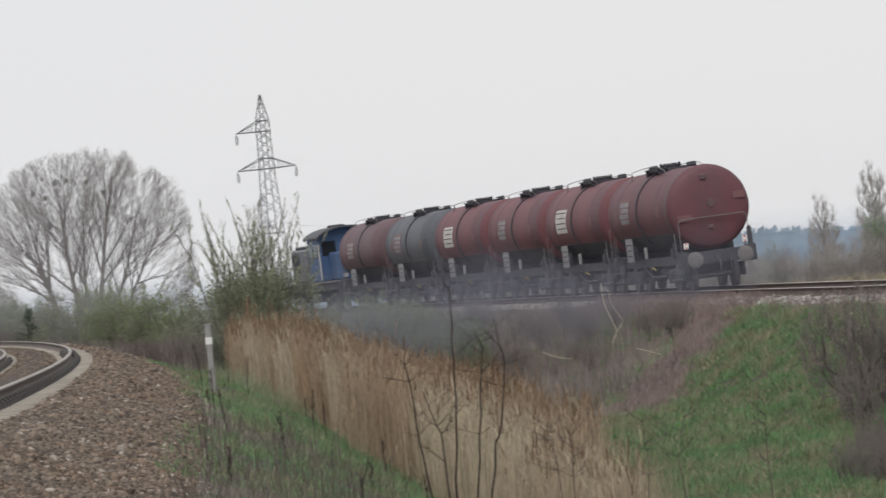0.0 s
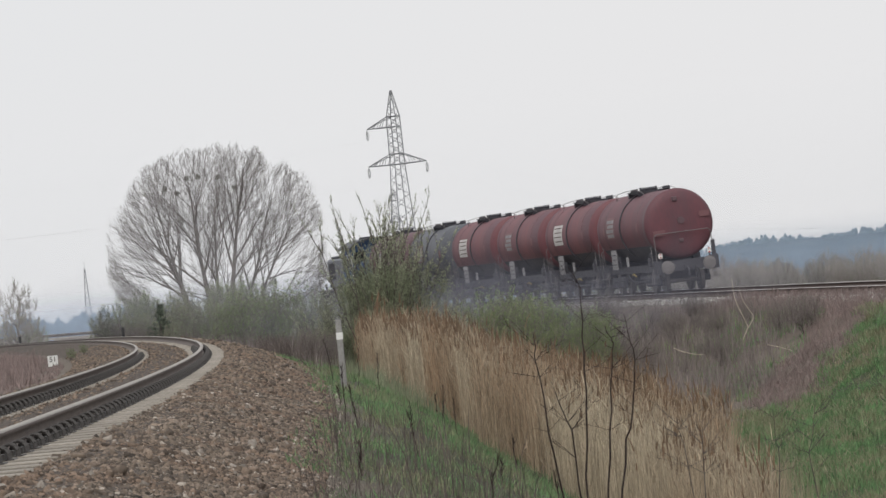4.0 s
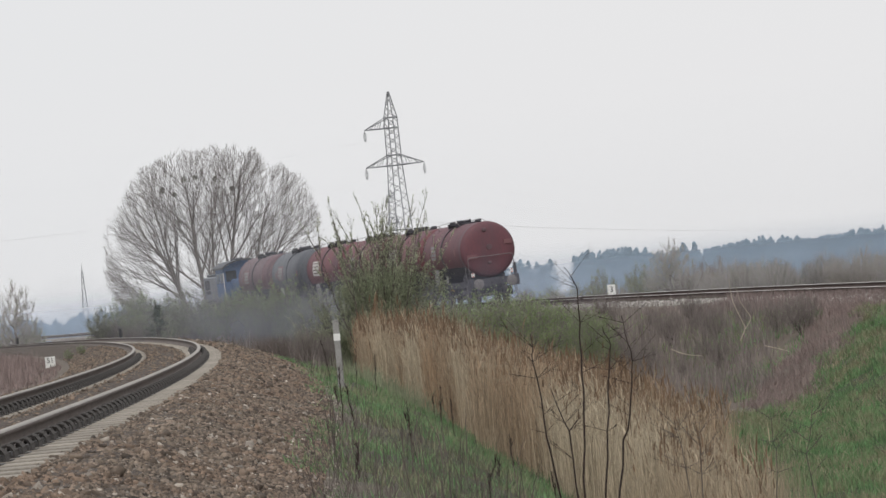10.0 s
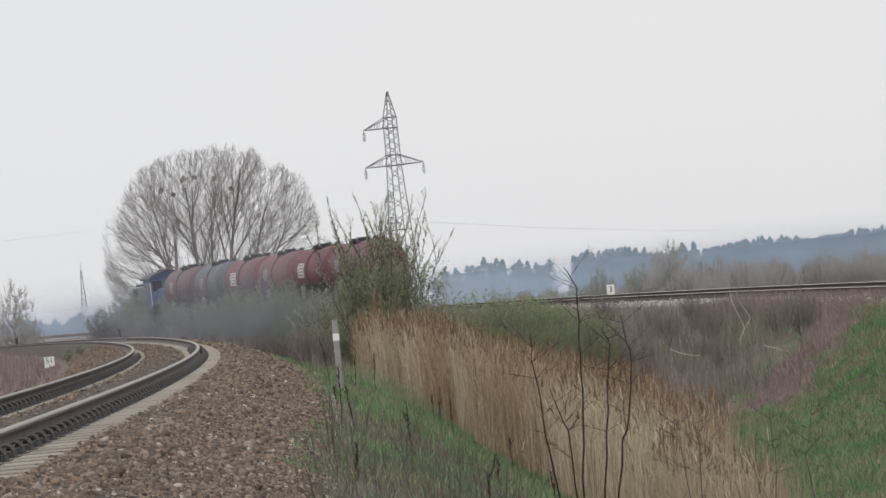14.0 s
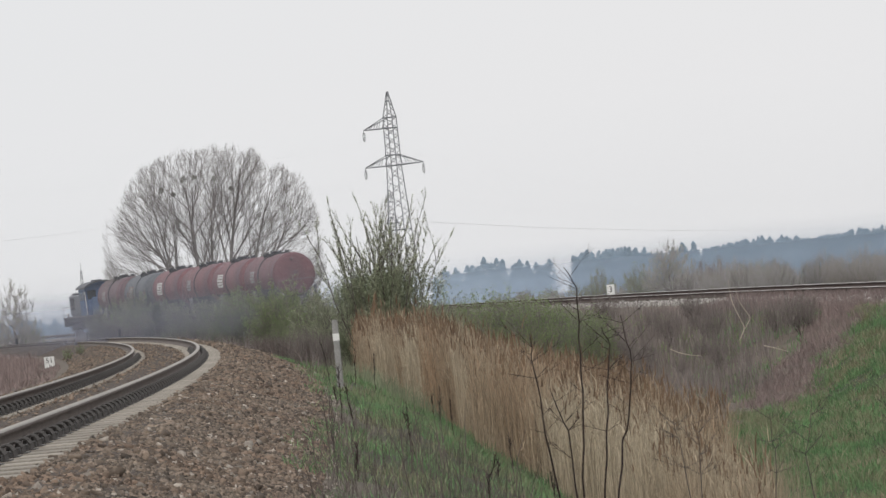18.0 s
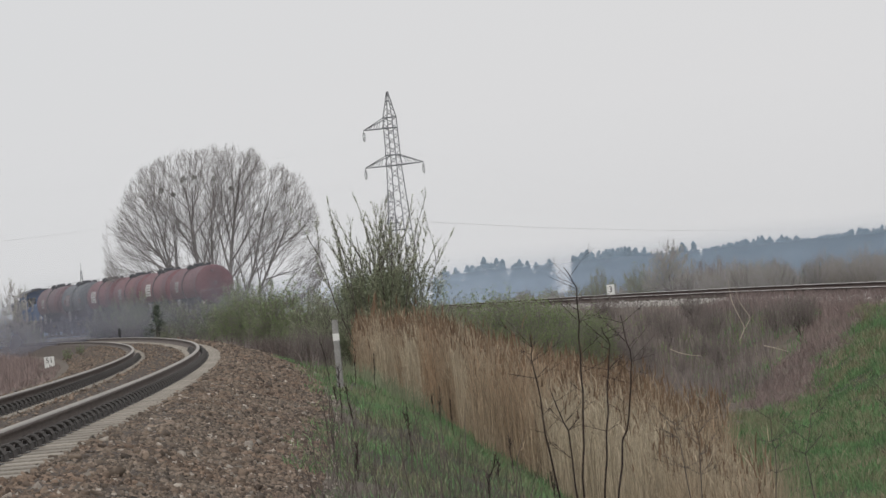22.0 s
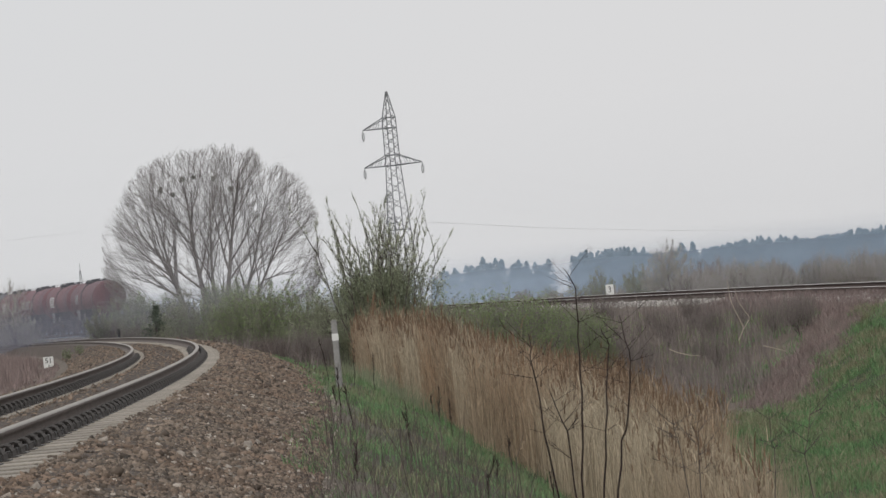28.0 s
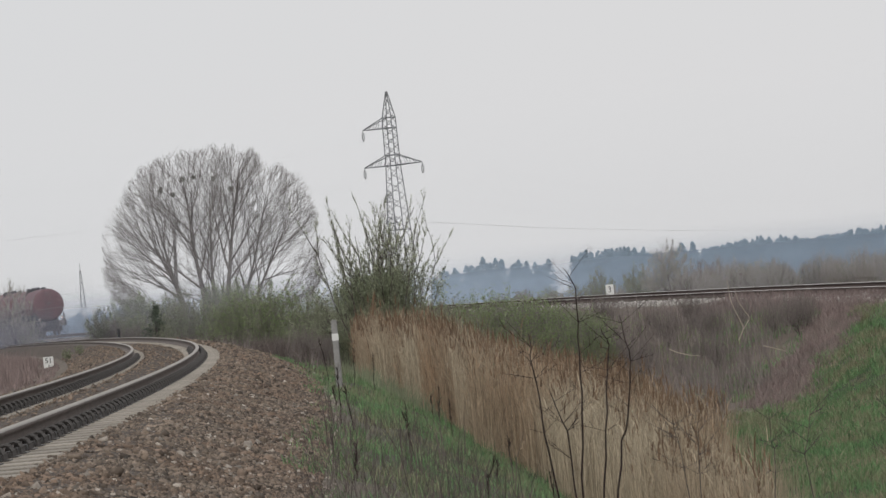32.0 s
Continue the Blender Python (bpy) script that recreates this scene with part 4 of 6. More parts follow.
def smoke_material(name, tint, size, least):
    """Thin smoke or haze sheet: more see-through towards each rim and in drifting holes."""
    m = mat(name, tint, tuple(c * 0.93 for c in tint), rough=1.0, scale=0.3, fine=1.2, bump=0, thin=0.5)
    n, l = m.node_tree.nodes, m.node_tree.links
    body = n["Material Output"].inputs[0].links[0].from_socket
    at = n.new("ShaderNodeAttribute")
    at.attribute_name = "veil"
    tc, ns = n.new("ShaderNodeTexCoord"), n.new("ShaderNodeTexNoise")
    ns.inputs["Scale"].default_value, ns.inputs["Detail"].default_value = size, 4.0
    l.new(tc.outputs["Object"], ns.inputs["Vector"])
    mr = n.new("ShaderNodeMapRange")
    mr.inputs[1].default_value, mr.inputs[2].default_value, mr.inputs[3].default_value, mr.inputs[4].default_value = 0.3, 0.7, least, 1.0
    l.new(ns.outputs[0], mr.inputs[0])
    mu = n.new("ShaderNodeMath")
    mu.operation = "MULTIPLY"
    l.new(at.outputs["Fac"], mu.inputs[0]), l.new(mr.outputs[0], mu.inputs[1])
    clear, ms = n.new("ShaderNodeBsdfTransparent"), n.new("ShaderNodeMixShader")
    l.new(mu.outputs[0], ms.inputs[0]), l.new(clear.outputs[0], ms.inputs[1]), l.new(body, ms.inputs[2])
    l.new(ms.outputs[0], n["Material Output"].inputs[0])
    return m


M_SMOKE = smoke_material("thin_exhaust_smoke", (0.29, 0.30, 0.37), 0.35, 0.4)


def smoke_wisp(seed, long, tall, density):
    """A billowing veil of smoke, bulging to one side and thinning out to its rim."""
    q = np.random.default_rng(seed)
    u, v = np.meshgrid(np.linspace(-1, 1, 25), np.linspace(-1, 1, 15))
    r2 = np.clip(u * u + v * v, 0, 1)
    a, b = q.uniform(0, 6, 2)
    bulge = -(1 - r2) * 1.2 + 0.25 * np.sin(u * 4 + a) * np.cos(v * 3 + b)
    p = np.stack([u * long / 2, bulge, v * tall / 2 + 0.1 * tall * np.sin(u * 3 + b)], -1).reshape(-1, 3)
    i = (np.arange(14)[:, None] * 25 + np.arange(24)).ravel()
    me = array_mesh("smoke_wisp", p, np.stack([i, i + 1, i + 26, i + 25], 1), M_SMOKE)
    at = me.attributes.new("veil", "FLOAT", "POINT")
    at.data.foreach_set("value", (density * (1 - r2) ** 1.3).astype(np.float32).ravel())
    me.polygons.foreach_set("use_smooth", [True] * len(me.polygons))
    return tagged(new("smoke_wisp", me), "thin blue-grey exhaust smoke drifting along the train", "smoke", "wisps of smoke", "stuff")


def haze_sheet(y, half, foot, low, high, density, tint, label):
    """A broad, gently waving sheet across the fields, thinning out upwards, standing in for air haze."""
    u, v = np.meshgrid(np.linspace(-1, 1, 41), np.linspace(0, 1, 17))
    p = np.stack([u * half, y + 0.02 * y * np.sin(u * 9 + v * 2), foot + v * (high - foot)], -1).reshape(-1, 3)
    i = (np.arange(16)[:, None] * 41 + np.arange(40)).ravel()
    me = array_mesh("haze_sheet", p, np.stack([i, i + 1, i + 42, i + 41], 1), smoke_material("haze_sheet_veil", tint, 0.02, 0.75))
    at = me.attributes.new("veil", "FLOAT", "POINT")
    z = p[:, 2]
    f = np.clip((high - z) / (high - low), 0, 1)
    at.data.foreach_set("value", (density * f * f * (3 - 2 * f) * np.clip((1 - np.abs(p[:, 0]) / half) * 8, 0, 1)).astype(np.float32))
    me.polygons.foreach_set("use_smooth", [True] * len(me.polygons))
    return tagged(new("haze_sheet", me), label, "mist", kind="stuff")


# two added upright sheets that pale the distance in place of air haze
haze_sheet(236, 90, -3, 2, 15, 0.13, (0.82, 0.87, 0.93), "see-through pale sheet standing in for air haze beyond the ditch")
haze_sheet(690, 260, -4, 4, 12, 0.58, (0.56, 0.70, 0.92), "see-through bluish sheet standing in for air haze before the distant forest")

# wisps that keep beside the train, spread along it, and thin smoke left hanging over the inside of the curve
SMOKE = [(smoke_wisp(300 + k, 11.0, 4.2, 0.58 - 0.11 * k), k / 3) for k in range(4)]
HANGING = [(smoke_wisp(330 + k, 13.0, 5.0, 0.2), -0.062 - 0.034 * k, 186 + 9 * k) for k in range(2)]


def motions():
    times = [0, 4, 7, 12, 18, 23, 30, 32]
    for ob, f in SMOKE:
        rows = []
        for t in range(0, 33, 2):
            bearing = np.interp(t, times, [0.055, 0.017, -0.004, -0.034, -0.068, -0.093, -0.111, -0.114])
            bearing += (f - 0.5) * np.interp(t, times, [0.10, 0.09, 0.08, 0.07, 0.066, 0.06, 0.05, 0.05])
            y = np.interp(t, times, [117, 128, 138, 154, 176, 192, 208, 212]) + 6 * f
            z = np.interp(t, times, [1.0, 1.15, 1.3, 1.5, 1.8, 1.9, 1.9, 1.9])
            rows.append((t, pose(float(bearing * y), float(y), float(z), 0, 0, 10 * f)))
        walk(ob, rows)
    for ob, bearing, y in HANGING:
        walk(ob, [(t, pose((bearing - 0.0003 * t) * y, y, 2.2 + 0.01 * t, 0, 0, 8)) for t in (0, 16, 32)])
    for ob, ahead in CONSIST:
        walk(ob, [(t, vehicle_pose(SPEED * t + ahead)) for t in range(33)])
    for ob, y in WHEELS:
        walk(ob, [(k / 10, pose(0, y, 0.46, -math.degrees(SPEED * k / 10 / 0.46), 0, 0)) for k in range(321)])


# ---- trees, shrubs, reeds and grass ----
def plant(name, label, category, tips, root, first, bark, twig, thick, power, rng, twigs=0, twig_len=0.5, leaf=None, leaf_size=0.03, leaves=0, balance=0.35, group="", up=0.7, spread=0.04, twig_r=0.0):
    """A woody plant grown to fill a cloud of tips, with fine twigs and leaves at their ends."""
    t = thing(name, label, category, group)
    N, parent, load = grow(tips, root, balance, first)
    i = np.arange(1, len(N))
    r = thick * (load / load[0]) ** power
    ra = np.minimum(r[parent[i]], r[i] * 1.5)
    big = load[i] > 12
    a, b = N[parent[i]], N[i]
    part("trunk", sticks(a[big], b[big], ra[big], r[i][big], bark, "trunk", 6), None, t)
    tagged(part("branch_work", sticks(a[~big], b[~big], ra[~big], r[i][~big], twig, "branch_work", 4), None, t), kind="stuff")
    if twigs:
        ends = N[len(first) + 1:]
        k = rng.integers(0, len(ends), twigs)
        par = N[parent[len(first) + 1:]][k]
        f = rng.uniform(0, 1, (twigs, 1))
        start = par * f + ends[k] * (1 - f)
        d = ends[k] - root
        d = d / (np.linalg.norm(d, axis=1, keepdims=True) + 1e-6) + rng.normal(0, 0.45, (twigs, 3))
        d[:, 2] += up
        d /= np.linalg.norm(d, axis=1, keepdims=True)
        tip = start + d * (twig_len * rng.uniform(0.4, 1.2, twigs))[:, None]
        rt = np.full(twigs, twig_r or r.min() * 0.8)
        tagged(part("fine_twig", sticks(start, tip, rt, rt * 0.5, twig, "fine_twig", 3), None, t), kind="stuff")
    if leaves:
        src_a, src_b = (start, tip) if twigs else (a, b)
        k = rng.integers(0, len(src_a), leaves)
        f = rng.uniform(0.1, 1.05, (leaves, 1))
        p = src_a[k] * (1 - f) + src_b[k] * f + rng.normal(0, spread, (leaves, 3))
        tagged(part("foliage", leaf_cards(p, leaf_size, rng, leaf, "foliage"), None, t), kind="stuff")
    return t


def dome_points(n, rx, ry, z0, z1, rng, inner=0.15, flat=1.0):
    """Points in a dome, thicker towards its surface."""
    d = rng.normal(size=(n, 3))
    d[:, 2] = np.abs(d[:, 2]) * flat
    d /= np.linalg.norm(d, axis=1, keepdims=True)
    r = (inner + (1 - inner) * rng.uniform(0, 1, n)) ** 0.55
    return np.stack([d[:, 0] * r * rx, d[:, 1] * r * ry, z0 + d[:, 2] * r * (z1 - z0)], 1)


def on_ground(x, y, dz=0.0):
    return float(height(x, y)[0]) + dz


def fan_tree(g, inside, stems, counts, longest, twig_r, lift):
    """Limbs that fan out in smooth arcs and fork again and again until they reach the crown's outline."""
    rows = {0: [], 1: [], 2: []}

    def room(p, d, most):
        l = 0.0
        while l < most and inside(p + d * (l + 0.45)):
            l += 0.45
        return l

    def limb(p, d, l, r, level):
        n = max(2, min(9, int(l / (1.1 if level < 2 else 0.5))))
        step, made = l / n, []
        for i in range(n):
            d = d + Vector((g.normal(0, 0.05), g.normal(0, 0.05), lift + g.normal(0, 0.05))) * (1.0 if level else 0.5)
            d.normalize()
            e = p + d * step
            ra, rb = max(twig_r, r * (1 - 0.9 * i / n)), max(twig_r * 0.7, r * (1 - 0.9 * (i + 1) / n))
            rows[0 if ra > 0.05 else 1 if level < len(counts) else 2].append((*p, *e, ra, rb))
            made.append((p, e, d.copy(), ra))
            p = e
        if level >= len(counts):
            return
        k = max(2, round(counts[level] * min(1.0, l / longest[level] + 0.25)))
        spin = g.uniform(0, 6.28)
        for i in range(k):
            f = (0.22 if level else 0.35) + (0.78 if level else 0.65) * (i + g.uniform(0.1, 0.9)) / k
            a, e, dd, rr = made[min(n - 1, int(f * n))]
            q = a + (e - a) * (f * n % 1.0)
            out = dd.orthogonal().normalized()
            spin += 2.4 + g.normal(0, 0.4)
            out = (Matrix.Rotation(spin, 3, dd) @ out)
            tilt = g.uniform(0.42, 0.85) if level else g.uniform(0.5, 1.0)
            c = (dd * math.cos(tilt) + out * math.sin(tilt)).normalized()
            rad = q - Vector((0, 0, 2.5))
            c = (c + rad.normalized() * (0.25 if level == 0 else 0.5)).normalized()
            m = room(q, c, longest[level + 1]) * g.uniform(0.5, 1.0)
            if m > 0.25:
                limb(q, c, m, max(twig_r, rr * g.uniform(0.42, 0.62)), level + 1)

    for base, way, r in stems:
        p, d = Vector(base), Vector(way).normalized()
        limb(p, d, room(p, d, 30.0) * g.uniform(0.78, 0.92), r, 0)
    return [np.array(rows[k]) for k in range(3)]


def big_tree():
    """Broad bare tree with several stems from the base and mistletoe in its crown."""
    g = np.random.default_rng(11)
    base = (-18.6, 300.0)
    z = on_ground(*base)
    mid = EYE_Z + 5.6 - z

    def inside(p):
        x, y, hh = p.x / 9.2, p.y / 8.4, p.z - mid
        h = hh / 9.5 if hh > 0 else hh / 5.6
        wave = 1 + 0.035 * math.sin(p.x * 1.9 + p.y) + 0.03 * math.sin(p.x * 4.1 - p.z * 1.7)
        k = 2.9 if x > 0 else 2.2
        cut = hh > 9.5 - 0.26 * max(0, p.x - 1) - 1.0 * min(1, max(0, (p.x - 4.1) / 1.1)) + 0.35 * math.sin(p.x * 3.3)
        return (p.z < 2.2 and abs(p.x) < 2.5) or (p.z > 0.8 and not cut and abs(x) ** k + abs(y) ** k + abs(h) ** k < wave)

    stems = [((-1.9, 0, 0), (-0.30, 0.05, 1), 0.27), ((-1.9, 0.4, 0.2), (-0.60, -0.2, 1), 0.20), ((-1.2, 0.2, 0.2), (-0.42, 0.3, 1), 0.2), ((-0.6, 0, 0), (-0.12, -0.15, 1), 0.28), ((-0.4, 0.3, 0), (0.0, 0.35, 1), 0.22), ((0.2, 0, 0), (0.14, -0.08, 1), 0.27),
             ((0.9, 0, 0), (0.34, 0.16, 1), 0.20), ((1.5, 0.2, 0), (0.52, -0.25, 1), 0.19), ((1.9, 0, 0), (0.74, 0.1, 1), 0.21),
             ((-2.0, -0.2, 0.8), (-1.1, 0.2, 1), 0.17), ((-2.1, 0, 1.4), (-1.7, -0.3, 1), 0.15), ((-2.1, 0.2, 1.8), (-2.6, 0.4, 1), 0.13), ((-2.1, 0, 2.1), (-4.5, -0.4, 1), 0.10),
             ((2.1, 0, 1.0), (1.25, -0.2, 1), 0.15), ((2.2, 0.2, 1.6), (2.0, 0.3, 1), 0.13), ((2.2, 0, 2.1), (3.6, -0.3, 1), 0.10), ((0, 0.4, 1), (0.1, 1.2, 1), 0.14), ((0, -0.4, 1), (-0.2, -1.2, 1), 0.14)]
    thick, fine, twigs = fan_tree(g, inside, stems, (14, 8, 5, 4), (11.0, 7.0, 3.4, 1.7, 0.8), 0.0068, 0.016)
    t = thing("bare_tree", "broad bare tree with many stems and clumps of mistletoe", "tree")
    part("trunk", sticks(thick[:, :3], thick[:, 3:6], thick[:, 6], thick[:, 7], M_BARK_HAZED, "trunk", 7), None, t)
    tagged(part("branch_work", sticks(fine[:, :3], fine[:, 3:6], fine[:, 6], fine[:, 7], M_BARK_HAZED, "branch_work", 4), None, t), kind="stuff")
    tagged(part("fine_twig", sticks(twigs[:, :3], twigs[:, 3:6], twigs[:, 6], twigs[:, 7], M_TWIG_GREY, "fine_twig", 3), None, t), kind="stuff")
    k = g.integers(0, len(twigs), 7000)
    tagged(part("bud_mass", leaf_cards(twigs[k, 3:6], 0.035, g, M_BUD, "bud_mass"), None, t, "sparse pale spring buds"), kind="stuff")
    t.matrix_basis = pose(*base, z)
    for mx, mz, mr in ((3.8, 8.77, 0.4), (-1.9, 12.27, 0.3), (-0.97, 12.37, 0.2), (0.62, 12.12, 0.2), (-3.76, 11.53, 0.25), (1.91, 11.17, 0.2), (-2.79, 11.12, 0.22), (-2.69, 8.85, 0.3), (4.37, 3.23, 0.32)):
        mz += EYE_Z - z
        q = g.normal(size=(200, 3))
        q = q / np.linalg.norm(q, axis=1, keepdims=True) * (g.uniform(0.1, 1, 200) ** 0.4)[:, None] * mr
        part("mistletoe", leaf_cards(q + np.array([mx, -0.3, mz]), 0.075, g, M_MISTLETOE, "mistletoe", 0.3), None, t, "dark round clump of mistletoe")
    return t


def shrub_kind(name, label, seed, h, w, n, twigs, leaves, leaf, leaf_size, bark=M_BARK, twig=M_TWIG, upright=1.0, group="", twig_len=0.5, thick=0.05):
    g = np.random.default_rng(seed)
    a = g.uniform(0, 2 * np.pi, n)
    r = w / 2 * g.uniform(0, 1, n) ** 0.6
    zz = h * (0.25 + 0.75 * g.uniform(0, 1, n)) * (1 - 0.45 * (r / (w / 2)) ** 2 * upright)
    p = np.stack([r * np.cos(a), r * np.sin(a), zz], 1)
    p[:, :2] *= (0.35 + 0.65 * p[:, 2:] / h)
    first = []
    for k in range(9):
        b = 2 * np.pi * k / 9 + g.uniform(-0.3, 0.3)
        q = w * g.uniform(0.05, 0.16)
        first.append((0, q * np.cos(b), q * np.sin(b), h * g.uniform(0.15, 0.3)))
    return plant(name, label, "shrub", p, (0, 0, -0.25), first, bark, twig, thick, 0.4, g, twigs, twig_len, leaf, leaf_size, leaves, 0.5, group, up=1.2)


def put(kind, x, y, turn=0.0, size=1.0, tall=1.0, dz=0.0):
    """A copy of a shrub standing on the ground."""
    return copy_thing(kind, pose(x, y, on_ground(x, y, dz), 0, 0, turn) @ Matrix.Diagonal((size, size, size * tall, 1)))


big_tree()

g = np.random.default_rng(23)
# the budding willow bush in the ditch: tall upright rods covered with catkins and buds
def rod_bush(seed, rods_n, h, reach):
    """Rods fanning up and out from one stool, forking once or twice, with short shoots, catkins and buds along them."""
    q = np.random.default_rng(seed)
    t = thing("willow_bush", "tall budding willow bush with pale catkins", "shrub")
    A, B, RA, RB = [], [], [], []

    def shoot(p, d, l, r, level):
        n = 6 if level == 0 else 4
        for i in range(n):
            d = d + q.normal(0, 0.07, 3) + np.array((0, 0, 0.05 if level else 0.02))
            d /= np.linalg.norm(d)
            e = p + d * l / n
            A.append(p), B.append(e), RA.append(r * (1.05 - i / n * 0.8)), RB.append(r * (1.05 - (i + 1) / n * 0.8))
            if level < 2 and i > (1 if level == 0 else 0):
                for j in range(2):
                    w = q.uniform(0, 2 * np.pi)
                    o = np.array((math.cos(w), math.sin(w), 0.1)) * q.uniform(0.25, 0.55)
                    c = (d + o) / np.linalg.norm(d + o)
                    shoot(p + (e - p) * q.uniform(), c, l * q.uniform(0.14, 0.3), r * 0.42, level + 1)
            p = e

    for k in range(rods_n):
        turn = q.uniform(0, 2 * np.pi)
        out = q.uniform(0, 1) ** 0.6
        side = np.array((math.cos(turn), math.sin(turn), 0))
        d = side * out * reach / h + np.array((0, 0, 1.0))
        shoot(side * 0.25 * reach * out + np.array((0, 0, -0.2)), d / np.linalg.norm(d), h * (1 - 0.22 * out ** 2) * q.uniform(0.72, 1.03), q.uniform(0.018, 0.034), 0)
    A, B = np.array(A), np.array(B)
    tagged(part("rod_work", sticks(A, B, np.array(RA), np.array(RB), M_BARK, "rod_work", 4), None, t), kind="stuff")
    high = np.nonzero(B[:, 2] > h * 0.35)[0]
    k = high[q.integers(0, len(high), 38000)]
    f = q.uniform(0, 1, (38000, 1))
    p = A[k] * (1 - f) + B[k] * f + q.normal(0, 0.014, (38000, 3))
    tagged(part("catkin_mass", leaf_cards(p, 0.024, q, M_CATKIN, "catkin_mass"), None, t, "pale catkins and buds"), kind="stuff")
    low = np.nonzero((B[:, 2] < h * 0.68) & (B[:, 2] > h * 0.15))[0]
    k = low[q.integers(0, len(low), 27000)]
    p = B[k] + q.normal(0, 0.16, (27000, 3))
    tagged(part("foliage", leaf_cards(p, 0.029, q, M_LEAF_DIM, "foliage"), None, t, "young green leaves low in the bush"), kind="stuff")
    return t


bush = rod_bush(31, 54, 6.0, 1.55)
bush.matrix_basis = pose(-2.1, 112, on_ground(-2.1, 112))
copy_thing(bush, pose(-3.3, 119, on_ground(-3.3, 119), 0, 0, 130) @ Matrix.Diagonal((0.8, 0.8, 0.55, 1)))
copy_thing(bush, pose(-0.5, 117, on_ground(-0.5, 117), 0, 0, 250) @ Matrix.Diagonal((0.75, 0.75, 0.55, 1)))

# kinds of shrub, each built once and then copied
willow = shrub_kind("willow_shrub", "young willow shrub with fresh light green leaves", 41, 3.6, 3.4, 240, 600, 4800, M_LEAF, 0.034, group="shrubs along the ditch", twig_len=0.6)
willow.matrix_basis = pose(-6.5, 165, on_ground(-6.5, 165))
dim = shrub_kind("bare_shrub", "greyish budding shrub by the railway", 42, 3.2, 3.2, 260, 750, 2400, M_LEAF_DIM, 0.048, group="shrubs along the railway", twig_len=0.6)
dim.matrix_basis = pose(-12, 188, on_ground(-12, 188))
brown = shrub_kind("bare_shrub", "bare brown shrub without leaves", 43, 2.6, 2.8, 260, 1000, 400, M_LEAF_DIM, 0.03, twig=M_BRUSH, group="bare shrubs on the embankment", twig_len=0.6)
brown.matrix_basis = pose(20.4, 318, on_ground(20.4, 318))
russet = shrub_kind("bare_shrub", "reddish-brown bare shrub beyond the line", 45, 3.0, 3.0, 280, 1300, 300, M_LEAF_DIM, 0.03, bark=M_BRUSH_RED, twig=M_BRUSH_RED, group="bare shrubs beyond the line", twig_len=0.6)
russet.matrix_basis = pose(22.6, 281, on_ground(22.6, 281))
pale = shrub_kind("bare_shrub", "bare shrub beyond the line in haze-paled colour", 44, 3.0, 3.4, 280, 1100, 500, M_LEAF_DIM, 0.04, bark=M_TWIG_HAZED, twig=M_TWIG_HAZED, group="bare shrubs beyond the line", twig_len=0.7)
pale.matrix_basis = pose(24.0, 280, on_ground(24.0, 280))

for k in range(40):
    f = k / 39
    x, y = -20.8 + 18.6 * f + g.uniform(-0.6, 0.6), 222 - 68 * f + g.uniform(-5, 5)
    size = (EYE_Z + 1.75 + 0.35 * f - on_ground(x, y)) / 4.1 * g.uniform(0.9, 1.05)
    put(willow if g.uniform() < 0.25 + 0.35 * f else dim, x, y, g.uniform(0, 360), size, g.uniform(0.95, 1.1))
for k in range(30):
    f = k / 29
    x, y = -19.0 + 16.5 * f + g.uniform(-0.6, 0.6), 205 - 60 * f + g.uniform(-5, 5)
    put(brown if k % 3 else dim, x, y, g.uniform(0, 360), g.uniform(0.5, 0.8), 0.9)
for k in range(14):
    f = k / 13
    put(dim if k % 3 else willow, -27 + 14 * f + g.uniform(-1, 1), 292 - 30 * f + g.uniform(-4, 4), g.uniform(0, 360), g.uniform(0.75, 1.05), 1.0)
for k in range(8):
    put(dim if k % 3 else willow, -19.0 + 0.8 * k, 252 + g.uniform(-8, 8), g.uniform(0, 360), g.uniform(0.75, 0.95), 0.95)
# green hedge below the embankment, in front of the passing train
for k in range(22):
    f = k / 21
    put(willow if k % 4 else dim, -1.5 + 7.0 * f + g.uniform(-0.8, 0.8), 150 - 18 * f + g.uniform(-7, 7), g.uniform(0, 360), g.uniform(0.6, 0.85), g.uniform(0.9, 1.3 - 0.3 * f))
for k in range(20):
    f = g.uniform(0, 1)
    x, y = -0.4 + 5.8 * f, 129 + g.uniform(-9, 9)
    put((willow, willow, dim, willow)[k % 4], x * y / 129, y, g.uniform(0, 360), (4.3 - 1.3 * f) / 4.1 * g.uniform(0.88, 1.08), g.uniform(0.9, 1.05))
# brown brush on the embankment's side
for k in range(24):
    y = g.uniform(112, 150)
    x, _, _, _ = on_line("far", 0)
    s = float(y - 124.4)
    px, py, _, _ = on_line("far", s, -g.uniform(3.6, 8.0))
    put(brown, float(px), float(py), g.uniform(0, 360), g.uniform(0.3, 0.55), g.uniform(0.7, 1.0))
# a bare bush low on the grassy bank and dark shrubs at the ballast's foot
put(brown, 10.9, 76, 40, 1.25, 0.88)
put(brown, 11.7, 77, 200, 1.0, 0.9)
put(brown, 10.4, 72, 110, 0.6, 0.9)
for k in range(12):
    f = k / 11
    put(brown, 7.9 + 1.6 * f + g.uniform(-0.3, 0.3), 54 + 11 * f + g.uniform(-1, 1), g.uniform(0, 360), g.uniform(0.2, 0.34), 0.9)
